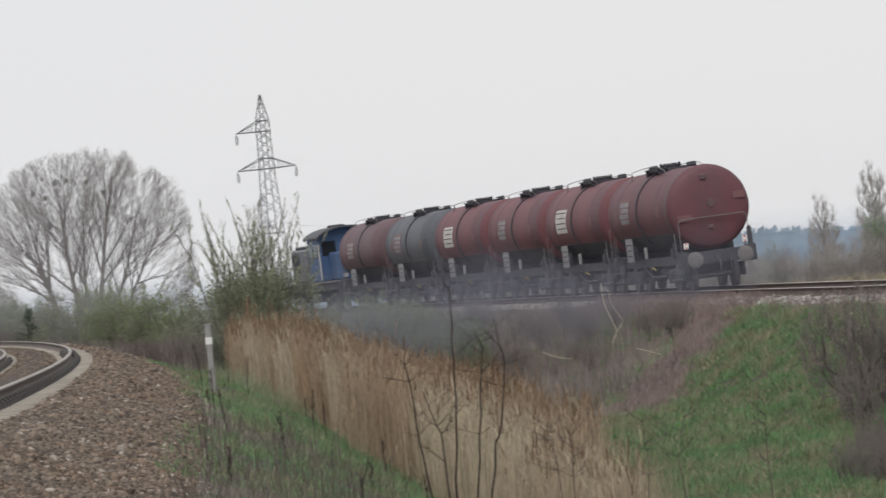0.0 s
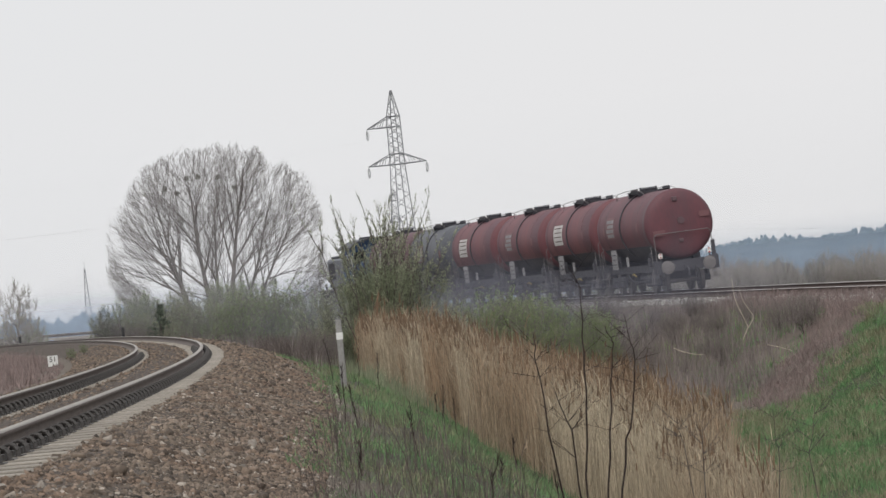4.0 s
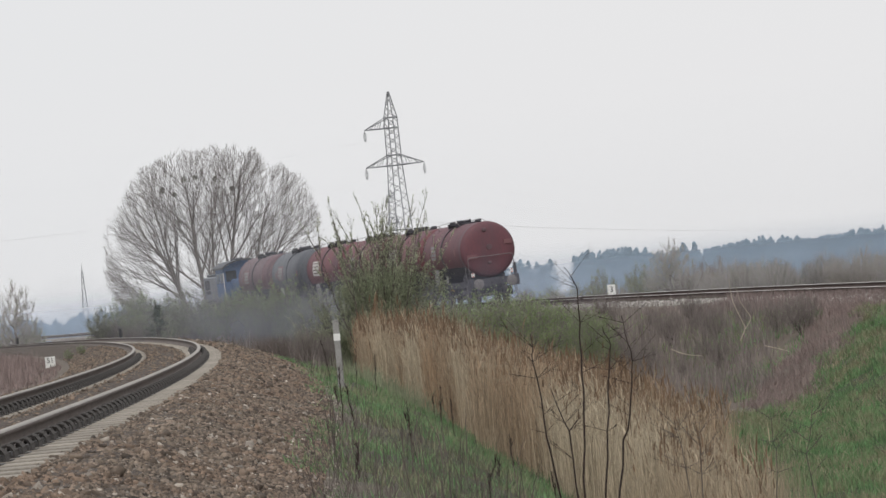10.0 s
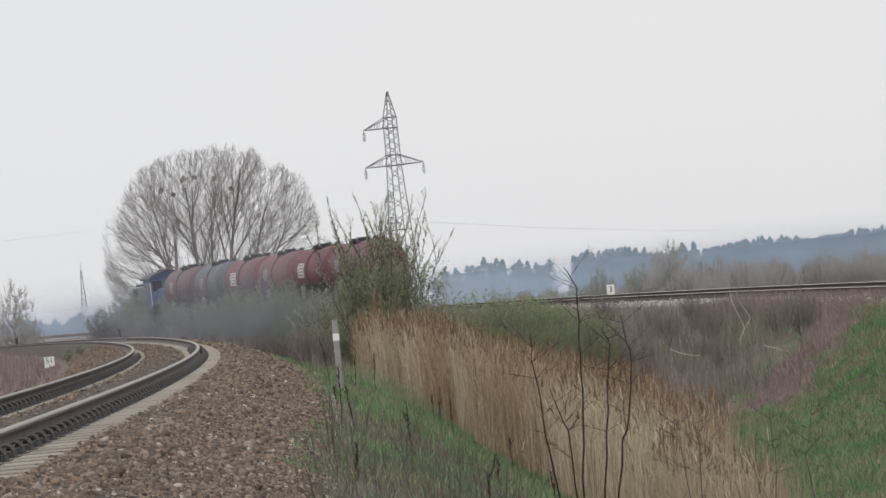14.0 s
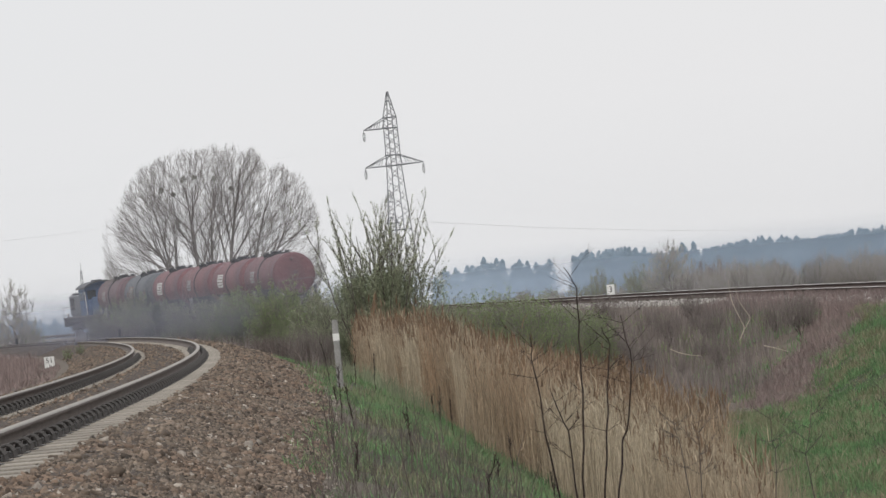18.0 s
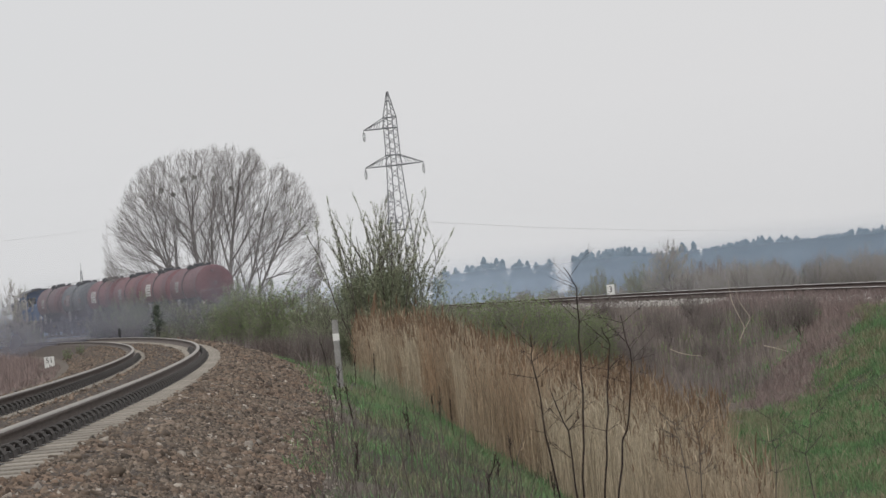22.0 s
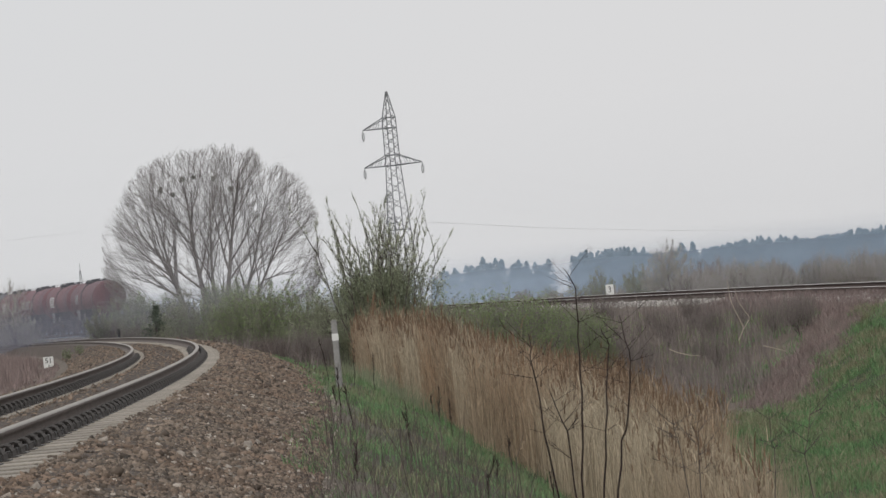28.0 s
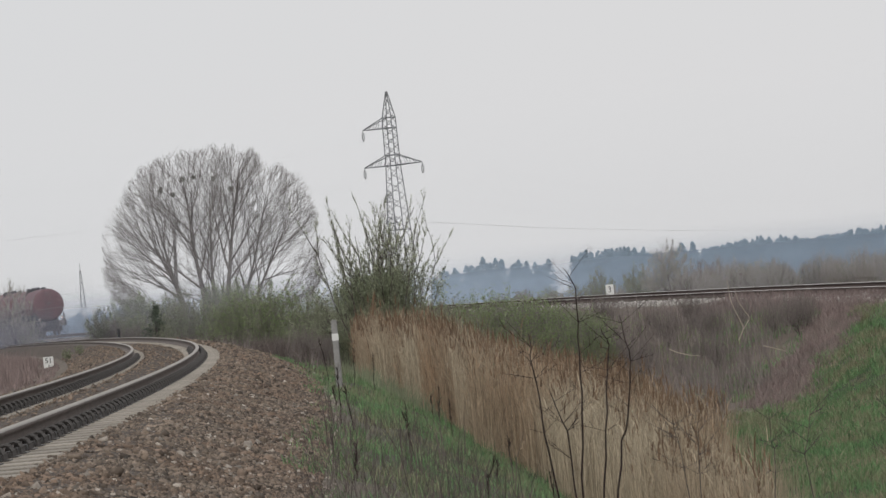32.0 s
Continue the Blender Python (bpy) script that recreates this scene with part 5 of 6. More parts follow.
for k in range(9):
    y = 81 + 0.5 * g.uniform(0, 38)
    put(brown, float(np.interp(y, NY, NX)) + g.uniform(3.1, 3.9), y, g.uniform(0, 360), g.uniform(0.22, 0.36), 1.0)
put(willow, -13.5, 129.5, 30, 0.17, 0.8)
put(willow, -13.2, 131, 130, 0.15, 0.8)
for k in range(12):
    put(willow if k % 3 else dim, g.uniform(-44, -34), g.uniform(285, 320), g.uniform(0, 360), g.uniform(0.7, 1.1), 0.9)
# beyond the embankment: a belt of brown and green shrubs and low trees
for k in range(150):
    f = g.uniform(0, 1)
    x, y = 6 + 64 * f + g.uniform(-3, 3), 335 - 60 * f + g.uniform(-30, 45)
    kind = (pale, dim, pale, dim, brown, willow)[int(g.integers(0, 6))]
    put(kind, x, y, g.uniform(0, 360), g.uniform(0.7, 1.15) * (0.8 if x > 28 else 1.0), g.uniform(0.65, 1.0))
for x, y, s in ((16.2, 306, 1.2), (13.4, 318, 1.2), (36, 290, 1.1), (44, 285, 1.2)):
    put(dim, x, y, g.uniform(0, 360), s, 1.0)
for x, y, s in ((19.6, 282, 1.15), (21.4, 286, 1.2), (20.4, 279, 0.9), (33.5, 262, 1.0)):
    put(russet, x, y, g.uniform(0, 360), s, 1.0)
for k in range(34):
    f = k / 33
    put(pale if k % 4 else brown, 18 + 17 * f + g.uniform(-1, 1), 262 - 30 * f + g.uniform(-14, 14), g.uniform(0, 360), g.uniform(0.75, 1.2), 0.85)


def bare_tree(name, label, seed, h, w, n, x, y, leaf=M_BUD, leaves=1500, twigs=2200, bark=M_BARK, twig=M_TWIG):
    q = np.random.default_rng(seed)
    p = dome_points(n, w / 2, w / 2, h * 0.3, h, q, 0.1, 1.0)
    t = plant(name, label, "tree", p, (0, 0, 0), [(0, 0.05, 0, h * 0.25), (1, -0.1, 0.1, h * 0.5)], bark, twig, h * 0.018, 0.42, q, twigs=twigs, twig_len=h * 0.09, leaf=leaf, leaf_size=0.06, leaves=leaves, balance=0.4, up=0.9)
    t.matrix_basis = pose(x, y, on_ground(x, y))
    return t


bare_tree("bare_tree", "small bare tree in the hazy field", 51, 7.2, 4.6, 420, -33.6, 285, bark=M_BARK_HAZED, twig=M_TWIG_HAZED)
bare_tree("bare_tree", "rounded grey bare tree beyond the line", 55, 5.6, 4.8, 700, 18.3, 300, leaves=1500, twigs=6000, bark=M_BARK_HAZED, twig=M_TWIG_HAZED)
bare_tree("bare_tree", "slender birch with sparse young leaves", 52, 7.6, 3.2, 300, 41.7, 300, leaves=900, twigs=1500, bark=M_BARK_HAZED, twig=M_TWIG_HAZED)
bare_tree("bare_tree", "tall slender birch with sparse young leaves", 53, 9.6, 3.6, 340, 46.0, 300, leaves=1100, twigs=1800, bark=M_BARK_HAZED, twig=M_TWIG_HAZED)
bare_tree("bare_tree", "young tree with light green leaves beyond the line", 54, 4.6, 3.4, 380, 36.5, 235, leaf=M_LEAF, leaves=7000)


def pine_sapling(x, y, h):
    q = np.random.default_rng(61)
    t = thing("pine_sapling", "small dark pine among grey shrubs", "tree")
    a, b = [], []
    for k in range(9):
        z = h * (0.12 + 0.8 * k / 9)
        for j in range(6):
            w = q.uniform(0, 2 * np.pi)
            l = h * 0.33 * (1 - k / 10) * q.uniform(0.6, 1.1)
            a.append((0, 0, z)), b.append((l * math.cos(w), l * math.sin(w), z + l * 0.3))
    a, b = np.array(a), np.array(b)
    part("trunk", sticks([(0, 0, -0.2)], [(0, 0, h)], [0.05], [0.015], M_BARK, "trunk", 8), None, t)
    part("bough", sticks(a, b, np.full(len(a), 0.015), np.full(len(a), 0.006), M_BARK, "bough", 4), None, t)
    k = q.integers(0, len(a), 1600)
    f = q.uniform(0.35, 1.05, (1600, 1))
    part("needle_mass", leaf_cards(a[k] * (1 - f) + b[k] * f + q.normal(0, 0.05, (1600, 3)), 0.07, q, M_PINE_NEAR, "needles", 0.25), None, t)
    t.matrix_basis = pose(x, y, on_ground(x, y))


pine_sapling(-14.6, 184, 2.6)


def saplings():
    """Thin dark bare saplings by the ditch, each stem a plant of its own."""
    q = np.random.default_rng(71)
    Y = 34.0
    rows = [  # feet and bends, x and height against the eye
        (0.91, -1.88, [(0.79, -1.26), (0.73, -0.60), (0.73, -0.34)]),
        (1.05, -1.90, [(0.99, -1.28), (0.88, -0.90)]),
        (1.05, -1.90, [(1.16, -1.11), (1.18, -0.39), (1.20, 0.04), (1.10, 0.24)]),
        (1.23, -1.91, [(1.34, -1.31), (1.47, -0.56), (1.40, -0.34)]),
        (1.34, -1.92, [(1.50, -1.40), (1.61, -0.98), (1.64, -0.58), (1.58, -0.25)]),
        (2.10, -2.0, [(2.02, -1.48), (1.97, -1.24)]),
        (2.15, -2.0, [(2.19, -1.61), (2.20, -1.3)]),
        (2.85, -2.1, [(2.88, -1.62), (2.86, -1.25)]),
        (3.25, -2.1, [(3.18, -1.7), (3.27, -1.2)]),
        (4.02, -2.1, [(4.0, -1.6), (4.02, -1.15)]),
    ]
    for x, z, pts in rows:
        t = thing("sapling", "thin dark bare sapling growing from the ditch", "sapling", "saplings by the ditch")
        line = [np.array((x, Y, EYE_Z + z - 0.4))] + [np.array((a, Y + q.uniform(-0.1, 0.1), EYE_Z + b)) for a, b in pts]
        fine = []
        for a, b in zip(line, line[1:]):
            for k in range(4):
                fine.append(a + (b - a) * k / 4 + q.normal(0, 0.008, 3))
        fine.append(line[-1])
        fine = np.array(fine)
        r = np.linspace(0.0105, 0.0035, len(fine)) * (0.55 if x > 2 else 1.0)
        bark = M_BARK_DARK if x < 2 else M_BARK
        part("stem", tube(fine, r, bark, "stem"), None, t)
        sa, sb, rr = [], [], []
        for k in range(13):
            j = int(q.integers(len(fine) // 3, len(fine) - 1))
            p = fine[j]
            s = q.choice([-1, 1])
            l = q.uniform(0.06, 0.3)
            e = p + np.array((s * l, q.uniform(-0.1, 0.1), l * q.uniform(0.2, 1.3)))
            sa.append(p), sb.append(e), rr.append(0.003)
            for m in range(3):
                f = q.uniform(0.3, 0.9)
                o = p + (e - p) * f
                sa.append(o), sb.append(o + np.array((s * q.uniform(0, 0.1), 0, q.uniform(-0.04, 0.12)))), rr.append(0.002)
        tagged(part("side_twig", sticks(sa, sb, np.array(rr), np.array(rr) * 0.5, bark, "side_twig", 3), None, t), kind="stuff")


saplings()


# ---- strewn growth ----
def strew(n, x0, x1, y0, y1, keep, rng):
    x, y = rng.uniform(x0, x1, n), rng.uniform(y0, y1, n)
    dn, _ = beside("near", x, y)
    dt, _ = beside("far", x, y)
    ok = keep(x, y, dn, dt)
    x, y = x[ok], y[ok]
    return np.stack([x, y, height(x, y) - 0.02], 1)


def stuff(name, me, label, category):
    return tagged(new(name, me), label, category, kind="stuff")


def reeds():
    q = np.random.default_rng(81)
    front = lambda y: np.interp(y, [25, 36, 60, 77, 100, 130, 150], [7.5, 6.6, 5.0, 4.8, 5.4, 7.4, 9])
    back = lambda y: np.interp(y, [25, 38, 45, 57, 110, 150], [7.0, 7.1, 7.8, 8.8, 9.2, 7.0])
    bed = lambda x, y, dn, dt: (dn > front(y) + 0.5 * hills(x, y, 3)) & (dn < back(y) + 0.5 * hills(x, y, 4)) & (dt < -8) & (y < 135)
    p = strew(330000, -12, 8, 38, 135, bed, q)
    h = np.interp(p[:, 1], [38, 50, 70, 100], [1.3, 1.6, 1.85, 2.0]) + 0.22 * hills(p[:, 0], p[:, 1], 5) + 0.14 * hills(p[:, 0], p[:, 1], 0.8) + q.normal(0, 0.2, len(p))
    w = 0.005 + 0.00004 * p[:, 1]
    stuff("reed_bed", blades(p, h, w, 0.22, q, M_REED, "reed_bed"), "dense bed of dry straw-coloured reeds in the ditch", "reeds")
    k = q.uniform(size=len(p)) < 0.7
    a = p[k].copy()
    a = np.concatenate([a, a, a]) + q.normal(0, 0.05, (3 * len(a), 3)) * (1, 1, 0)
    a[:, 2] += np.tile(h[k], 3) * q.uniform(0.05, 0.92, len(a))
    stuff("reed_leaves", blades(a, q.uniform(0.08, 0.26, len(a)), np.tile(w[k], 3) * q.uniform(1.0, 2.2, len(a)), 1.3, q, M_REED, "reed_leaves"), "dry hanging reed leaves", "reeds")
    k = q.uniform(size=len(p)) < np.clip(0.2 + (p[:, 1] - 50) / 70 + 0.5 * hills(p[:, 0], p[:, 1], 3), 0.06, 0.95)
    a = p[k].copy()
    a[:, 2] += h[k] * 0.88
    stuff("reed_plumes", blades(a, q.uniform(0.1, 0.26, len(a)), 0.016 + 0.00016 * a[:, 1], 0.5, q, M_PLUME, "reed_plumes"), "feathery brown reed plumes", "reeds")
    fringe = lambda x, y, dn, dt: (dn > back(y) - 0.2) & (dn < back(y) + 0.9 + 0.5 * hills(x, y, 1.5)) & (y < 56) & (q.uniform(0, 1, len(x)) < 0.3)
    e = strew(60000, -2, 8, 34, 56, fringe, q)
    stuff("reed_bed", blades(e, q.uniform(0.4, 1.3, len(e)), 0.007, 0.3, q, M_STRAW, "reed_bed"), "thin fringe of reeds and straw at the foot of the bank", "reeds")
    k = q.integers(0, len(p), 240)
    a = p[k] + np.stack([np.zeros(240), np.zeros(240), h[k] * q.uniform(0.5, 0.95, 240)], 1)
    stuff("reed_fluff", leaf_cards(a, 0.022, q, M_CATKIN, "reed_fluff"), "white tufts of seed fluff caught in the reeds", "reeds")


def grasses():
    q = np.random.default_rng(82)
    verge = lambda x, y, dn, dt: (dn > 2.65 + 0.25 * hills(x, y, 1.5)) & (dn < 6.8) & (hills(x, y, 2.2) + np.interp(dn, [2.8, 4.2], [-0.25, 0.45]) > q.uniform(-0.6, 0.1, len(x)))
    p = strew(250000, -9, 4.5, 19, 120, verge, q)
    stuff("verge_grass", blades(p, q.uniform(0.04, 0.15, len(p)), 0.007 + 0.0001 * p[:, 1], 1.2, q, M_GRASS, "verge_grass"), "fresh green grass on the verge", "grass")
    p = strew(28000, -9, 5.5, 19, 120, lambda x, y, dn, dt: (dn > 2.65) & (dn < 7.2) & (hills(x, y, 1.8, 3.0) + np.interp(dn, [3, 4.6], [0.5, -0.2]) > q.uniform(-0.2, 0.5, len(x))) | ((dn > 2.65) & (dn < 3.9)), q)
    stuff("verge_straw", blades(p, q.uniform(0.04, 0.17, len(p)), 0.004 + 0.00008 * p[:, 1], 1.3, q, M_BRUSH_DARK, "verge_straw"), "dead dark grass stalks on the verge", "dry grass")
    slope = lambda x, y, dn, dt: (dt < -2.2) & (dn > 8.0) & (y < 112 - (np.abs(dt) - 2.5) * 3.0 + 2 * hills(x, y, 2)) & (hills(x, y, 1.3, 4.0) > -2)
    p = strew(360000, 2.5, 19, 44, 124, slope, q)
    stuff("bank_grass", blades(p, q.uniform(0.08, 0.22, len(p)) * (1 + 1.1 * np.clip(hills(p[:, 0], p[:, 1], 0.6, 8.0), -0.7, 1)), 0.009 + 0.0001 * p[:, 1], 1.1, q, M_GRASS, "bank_grass"), "lush green grass on the embankment side", "grass")
    streak = lambda x, y, dn, dt: slope(x, y, dn, dt) & (hills(dt * 0.35, (y - 1.7 * dt) * 1.2, 1.1, 9.0) > q.uniform(0.0, 0.6, len(x)))
    p = strew(190000, 2.5, 19, 44, 124, streak, q)
    stuff("bank_straw", blades(p, q.uniform(0.1, 0.3, len(p)), 0.009 + 0.00009 * p[:, 1], 1.5, q, M_STRAW, "bank_straw"), "last year's dry grass on the embankment side", "dry grass")


    # short bright turf on the shelf of the verge
    p = strew(60000, -9, 4.5, 38, 84, lambda x, y, dn, dt: (dn > 3.2 + 0.3 * hills(x, y, 1.5)) & (dn < 6.4) & (hills(x, y, 2.6, 5.0) > q.uniform(-0.7, 0.3, len(x))), q)
    stuff("verge_grass", blades(p, q.uniform(0.08, 0.2, len(p)), 0.006 + 0.0001 * p[:, 1], 1.0, q, M_GRASS, "verge_grass"), "short bright turf on the shelf of the verge", "grass")


def brushes():
    q = np.random.default_rng(83)
    edge = lambda dt: 112 - (np.abs(dt) - 2.5) * 3.0
    red = lambda x, y, dn, dt: (dt < -2.7) & (dt > -9.5) & (y > edge(dt) - 1.5 + 1.5 * hills(x, y, 1.2)) & (y < edge(dt) + 5.5 + 2 * hills(x, y, 3))
    rim = lambda x, y, dn, dt: (dt < np.where(y > 137, -2.1, np.where(y < 126, -1.3, -1.2)) + 0.2 * hills(x, y, 1.7, 6.0)) & (dt > -3.1 + 0.3 * hills(x, y, 2))
    p = strew(70000, 7, 21, 58, 147, rim, q)
    stuff("reddish_brush", blades(p, q.uniform(0.1, 0.42, len(p)) * np.where(p[:, 1] > 137, 0.5, np.where(p[:, 1] < 126, 0.85, 1.0)), 0.014, 0.7, q, M_BRUSH_RED, "reddish_brush"), "reddish-brown dry stems along the embankment's edge", "brush")
    p = strew(30000, 8, 16, 112, 137, lambda x, y, dn, dt: (dt < -1.15) & (dt > -2.8), q)
    stuff("reddish_brush", blades(p, q.uniform(0.1, 0.4, len(p)), 0.014, 0.8, q, M_BRUSH_RED, "reddish_brush"), "reddish-brown dry stems over the ballast's edge", "brush")
    p = strew(120000, 2, 17, 84, 145, red, q)
    stuff("reddish_brush", blades(p, q.uniform(0.12, 0.42, len(p)), 0.013, 1.0, q, M_BRUSH_RED, "reddish_brush"), "reddish-brown dry stems on the embankment side", "brush")
    side = lambda x, y, dn, dt: (dt < -2.9) & (dt > -9) & (y > edge(dt) + 5 + 2 * hills(x, y, 3)) & (y < edge(dt) + 21) & (hills(x, y, 2.0, 7.0) > q.uniform(-0.5, 0.5, len(x)))
    p = strew(90000, 2, 17, 84, 150, side, q)
    stuff("bank_grass", blades(p, q.uniform(0.1, 0.3, len(p)), 0.018, 1.0, q, M_GRASS, "bank_grass"), "patchy green grass among the brush on the bank", "grass")
    grey = lambda x, y, dn, dt: (dt < -2.8) & (dt > -11) & (y > edge(dt) + 6 + 3 * hills(x, y, 4)) & (hills(x, y, 1.4, 3.0) > q.uniform(-1.2, 0.4, len(x)))
    p = strew(80000, -8, 14, 94, 215, grey, q)
    stuff("grey_brush", blades(p, q.uniform(0.35, 1.1, len(p)), 0.018, 0.5, q, M_BRUSH, "grey_brush"), "grey-brown dry brush below the train", "brush")
    p = strew(26000, -14, 12, 118, 230, lambda x, y, dn, dt: (dt < -3.2) & (dn > 4) & (y > edge(dt) + 8) & (hills(x, y, 6) > -0.3), q)
    stuff("fresh_herbs", blades(p, q.uniform(0.12, 0.4, len(p)), 0.03, 0.9, q, M_LEAF, "fresh_herbs"), "fresh light green herbs in the ditch", "herbs")
    toe = lambda x, y, dn, dt: ((y < 40) | (y > 72)) & (dn > 2.8) & (dn < np.where(y < 42, 5.2, 4.3)) & (hills(x, y, 2.5, 1.0) > q.uniform(-0.3, 0.8, len(x)))
    p = strew(26000, -14, 4, 23, 150, toe, q)
    stuff("verge_brush", blades(p, q.uniform(0.2, 0.75, len(p)), 0.005 + 0.00012 * p[:, 1], 0.45, q, M_BRUSH_DARK, "verge_brush"), "dark dry weed stalks at the ballast's foot", "brush")
    p = strew(40000, -14, 2, 78, 175, lambda x, y, dn, dt: (dn > 3.0) & (dn < np.interp(y, [78, 100, 130, 175], [3.8, 4.6, 7.5, 12])), q)
    stuff("grey_brush", blades(p, q.uniform(0.15, 0.9, len(p)) * (0.75 + 0.5 * np.clip(hills(p[:, 0], p[:, 1], 1.6, 2.0), -1, 1)), 0.014, 0.7, q, M_BRUSH, "grey_brush"), "grey-brown dry brush beside the ballast", "brush")
    p = strew(40000, -14, 0, 82, 112, lambda x, y, dn, dt: (dn > 2.9 + 0.3 * hills(x, y, 2)) & (dn < 3.8) & (hills(x, y, 3.5, 5.0) > q.uniform(-0.5, 0.5, len(x))), q)
    stuff("verge_brush", blades(p, q.uniform(0.2, 0.75, len(p)), 0.012, 0.5, q, M_BRUSH_DARK, "verge_brush"), "dark dead thistle stalks beside the ballast", "brush")
    p = strew(24000, -6, 5, 20, 40, lambda x, y, dn, dt: (dn > 2.75 + 0.2 * hills(x, y, 1.0)) & (dn < 4.7) & (hills(x, y, 2.0, 8.0) + np.interp(y, [34, 46], [0.4, -0.5]) > q.uniform(-0.6, 0.4, len(x))), q)
    stuff("verge_brush", blades(p, q.uniform(0.06, 0.34, len(p)), 0.0035, 1.0, q, M_BRUSH_DARK, "verge_brush"), "low tangle of brown bramble and dry grass on the verge", "brush")
    p = strew(60000, -12, 2, 60, 124, lambda x, y, dn, dt: (dn > 3.6) & (dn < np.interp(y, [60, 90, 124], [4.9, 5.4, 7.0])) & (hills(x, y, 2.2, 2.0) > q.uniform(-0.6, 0.6, len(x))), q)
    stuff("fresh_herbs", blades(p, q.uniform(0.15, 0.55, len(p)), 0.016, 0.8, q, M_LEAF_DIM, "fresh_herbs"), "greyish green herbs between the ballast and the reeds", "herbs")
    left = lambda x, y, dn, dt: (dn < -3.6) & (dn > -16)
    p = strew(60000, -40, -6, 50, 200, left, q)
    stuff("field_brush", blades(p, q.uniform(0.25, 0.7, len(p)), 0.02, 0.6, q, M_BRUSH_RED, "field_brush"), "brown dry stalks inside the curve", "brush")
    p = strew(120000, -40, -7, 70, 215, lambda x, y, dn, dt: (dn < -2.9) & (dn > -20) & (np.hypot(x + 14.2, y - 129) > 0.7), q)
    stuff("field_brush", blades(p, q.uniform(0.06, 0.22, len(p)), 0.026, 1.0, q, M_BRUSH_RED, "field_brush"), "low pinkish-brown dry grass beside the curved track", "brush")
    p = strew(40000, 5, 60, 100, 330, lambda x, y, dn, dt: dt > 3.5, q)
    stuff("field_grass", blades(p, q.uniform(0.3, 0.9, len(p)), 0.04, 0.8, q, M_STRAW, "field_grass"), "dry grass and weeds beyond the embankment", "dry grass")


reeds()
grasses()
brushes()


# ---- far woods ----
def conifer_wood(name, label, count, x0, x1, y0, y1, h0, h1, seed, lift=0.0, broad=1.0, gaps=-9.0):
    """A far belt of pines: ragged tiers of boughs, many trees in one mesh."""
    q = np.random.default_rng(seed)
    P = []
    for _ in range(count):
        x, y = q.uniform(x0, x1), q.uniform(y0, y1)
        if hills(x, 0.0, 26.0, seed) < gaps:
            continue
        z = on_ground(x, y) + lift
        h = q.uniform(h0, h1) * (1 + 0.14 * math.sin(x / 23.0) + 0.1 * math.sin(x / 9.0))
        h *= np.interp(x, [110, 190], [1.0, 0.7])
        w = h * q.uniform(0.15, 0.24) * broad
        # ragged tiers of boughs, widest below, thinning to a leader
        n = 170
        f = q.uniform(0, 1, n) ** 0.85
        saw = 0.8 + 0.35 * (1 - (f * 7 + q.uniform()) % 1.0)
        wide = np.interp(f, [0, 0.2, 0.55, 0.85, 1.0], [0.85, 1.0, 0.8, 0.38, 0.03]) * w * saw * np.sqrt(q.uniform(0, 1, n))
        turn = q.uniform(0, 2 * np.pi, n)
        P.append(np.stack([x + wide * np.cos(turn), y + wide * np.sin(turn), z + f * h], 1))
    P = np.concatenate(P)
    n = len(P)
    a = q.uniform(0, 2 * np.pi, n)
    d = np.stack([np.cos(a), q.normal(0, 0.25, n), np.sin(a)], 1)
    e = np.stack([-np.sin(a), q.normal(0, 0.25, n), np.cos(a)], 1)
    r = (q.uniform(0.45, 0.95, n) * 0.8)[:, None]
    v = np.stack([P - d * r, P + e * r * 0.75, P + d * r, P - e * r * 0.75], 1)
    me = array_mesh(name, v.reshape(-1, 3), np.arange(4)[None] + (np.arange(n) * 4)[:, None], M_PINE_HAZED)
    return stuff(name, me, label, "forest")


conifer_wood("far_forest", "distant pine forest on the horizon, coloured haze-blue", 1500, 55, 440, 1450, 1620, 11.5, 15, 91)
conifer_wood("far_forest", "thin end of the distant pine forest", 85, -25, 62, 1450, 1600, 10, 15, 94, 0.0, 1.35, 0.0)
conifer_wood("far_forest", "distant wood beyond the fields, coloured haze-blue", 150, -190, -95, 1150, 1300, 6, 10, 92, 0.0, 2.6)
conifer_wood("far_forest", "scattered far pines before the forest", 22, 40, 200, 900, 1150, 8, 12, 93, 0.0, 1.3)


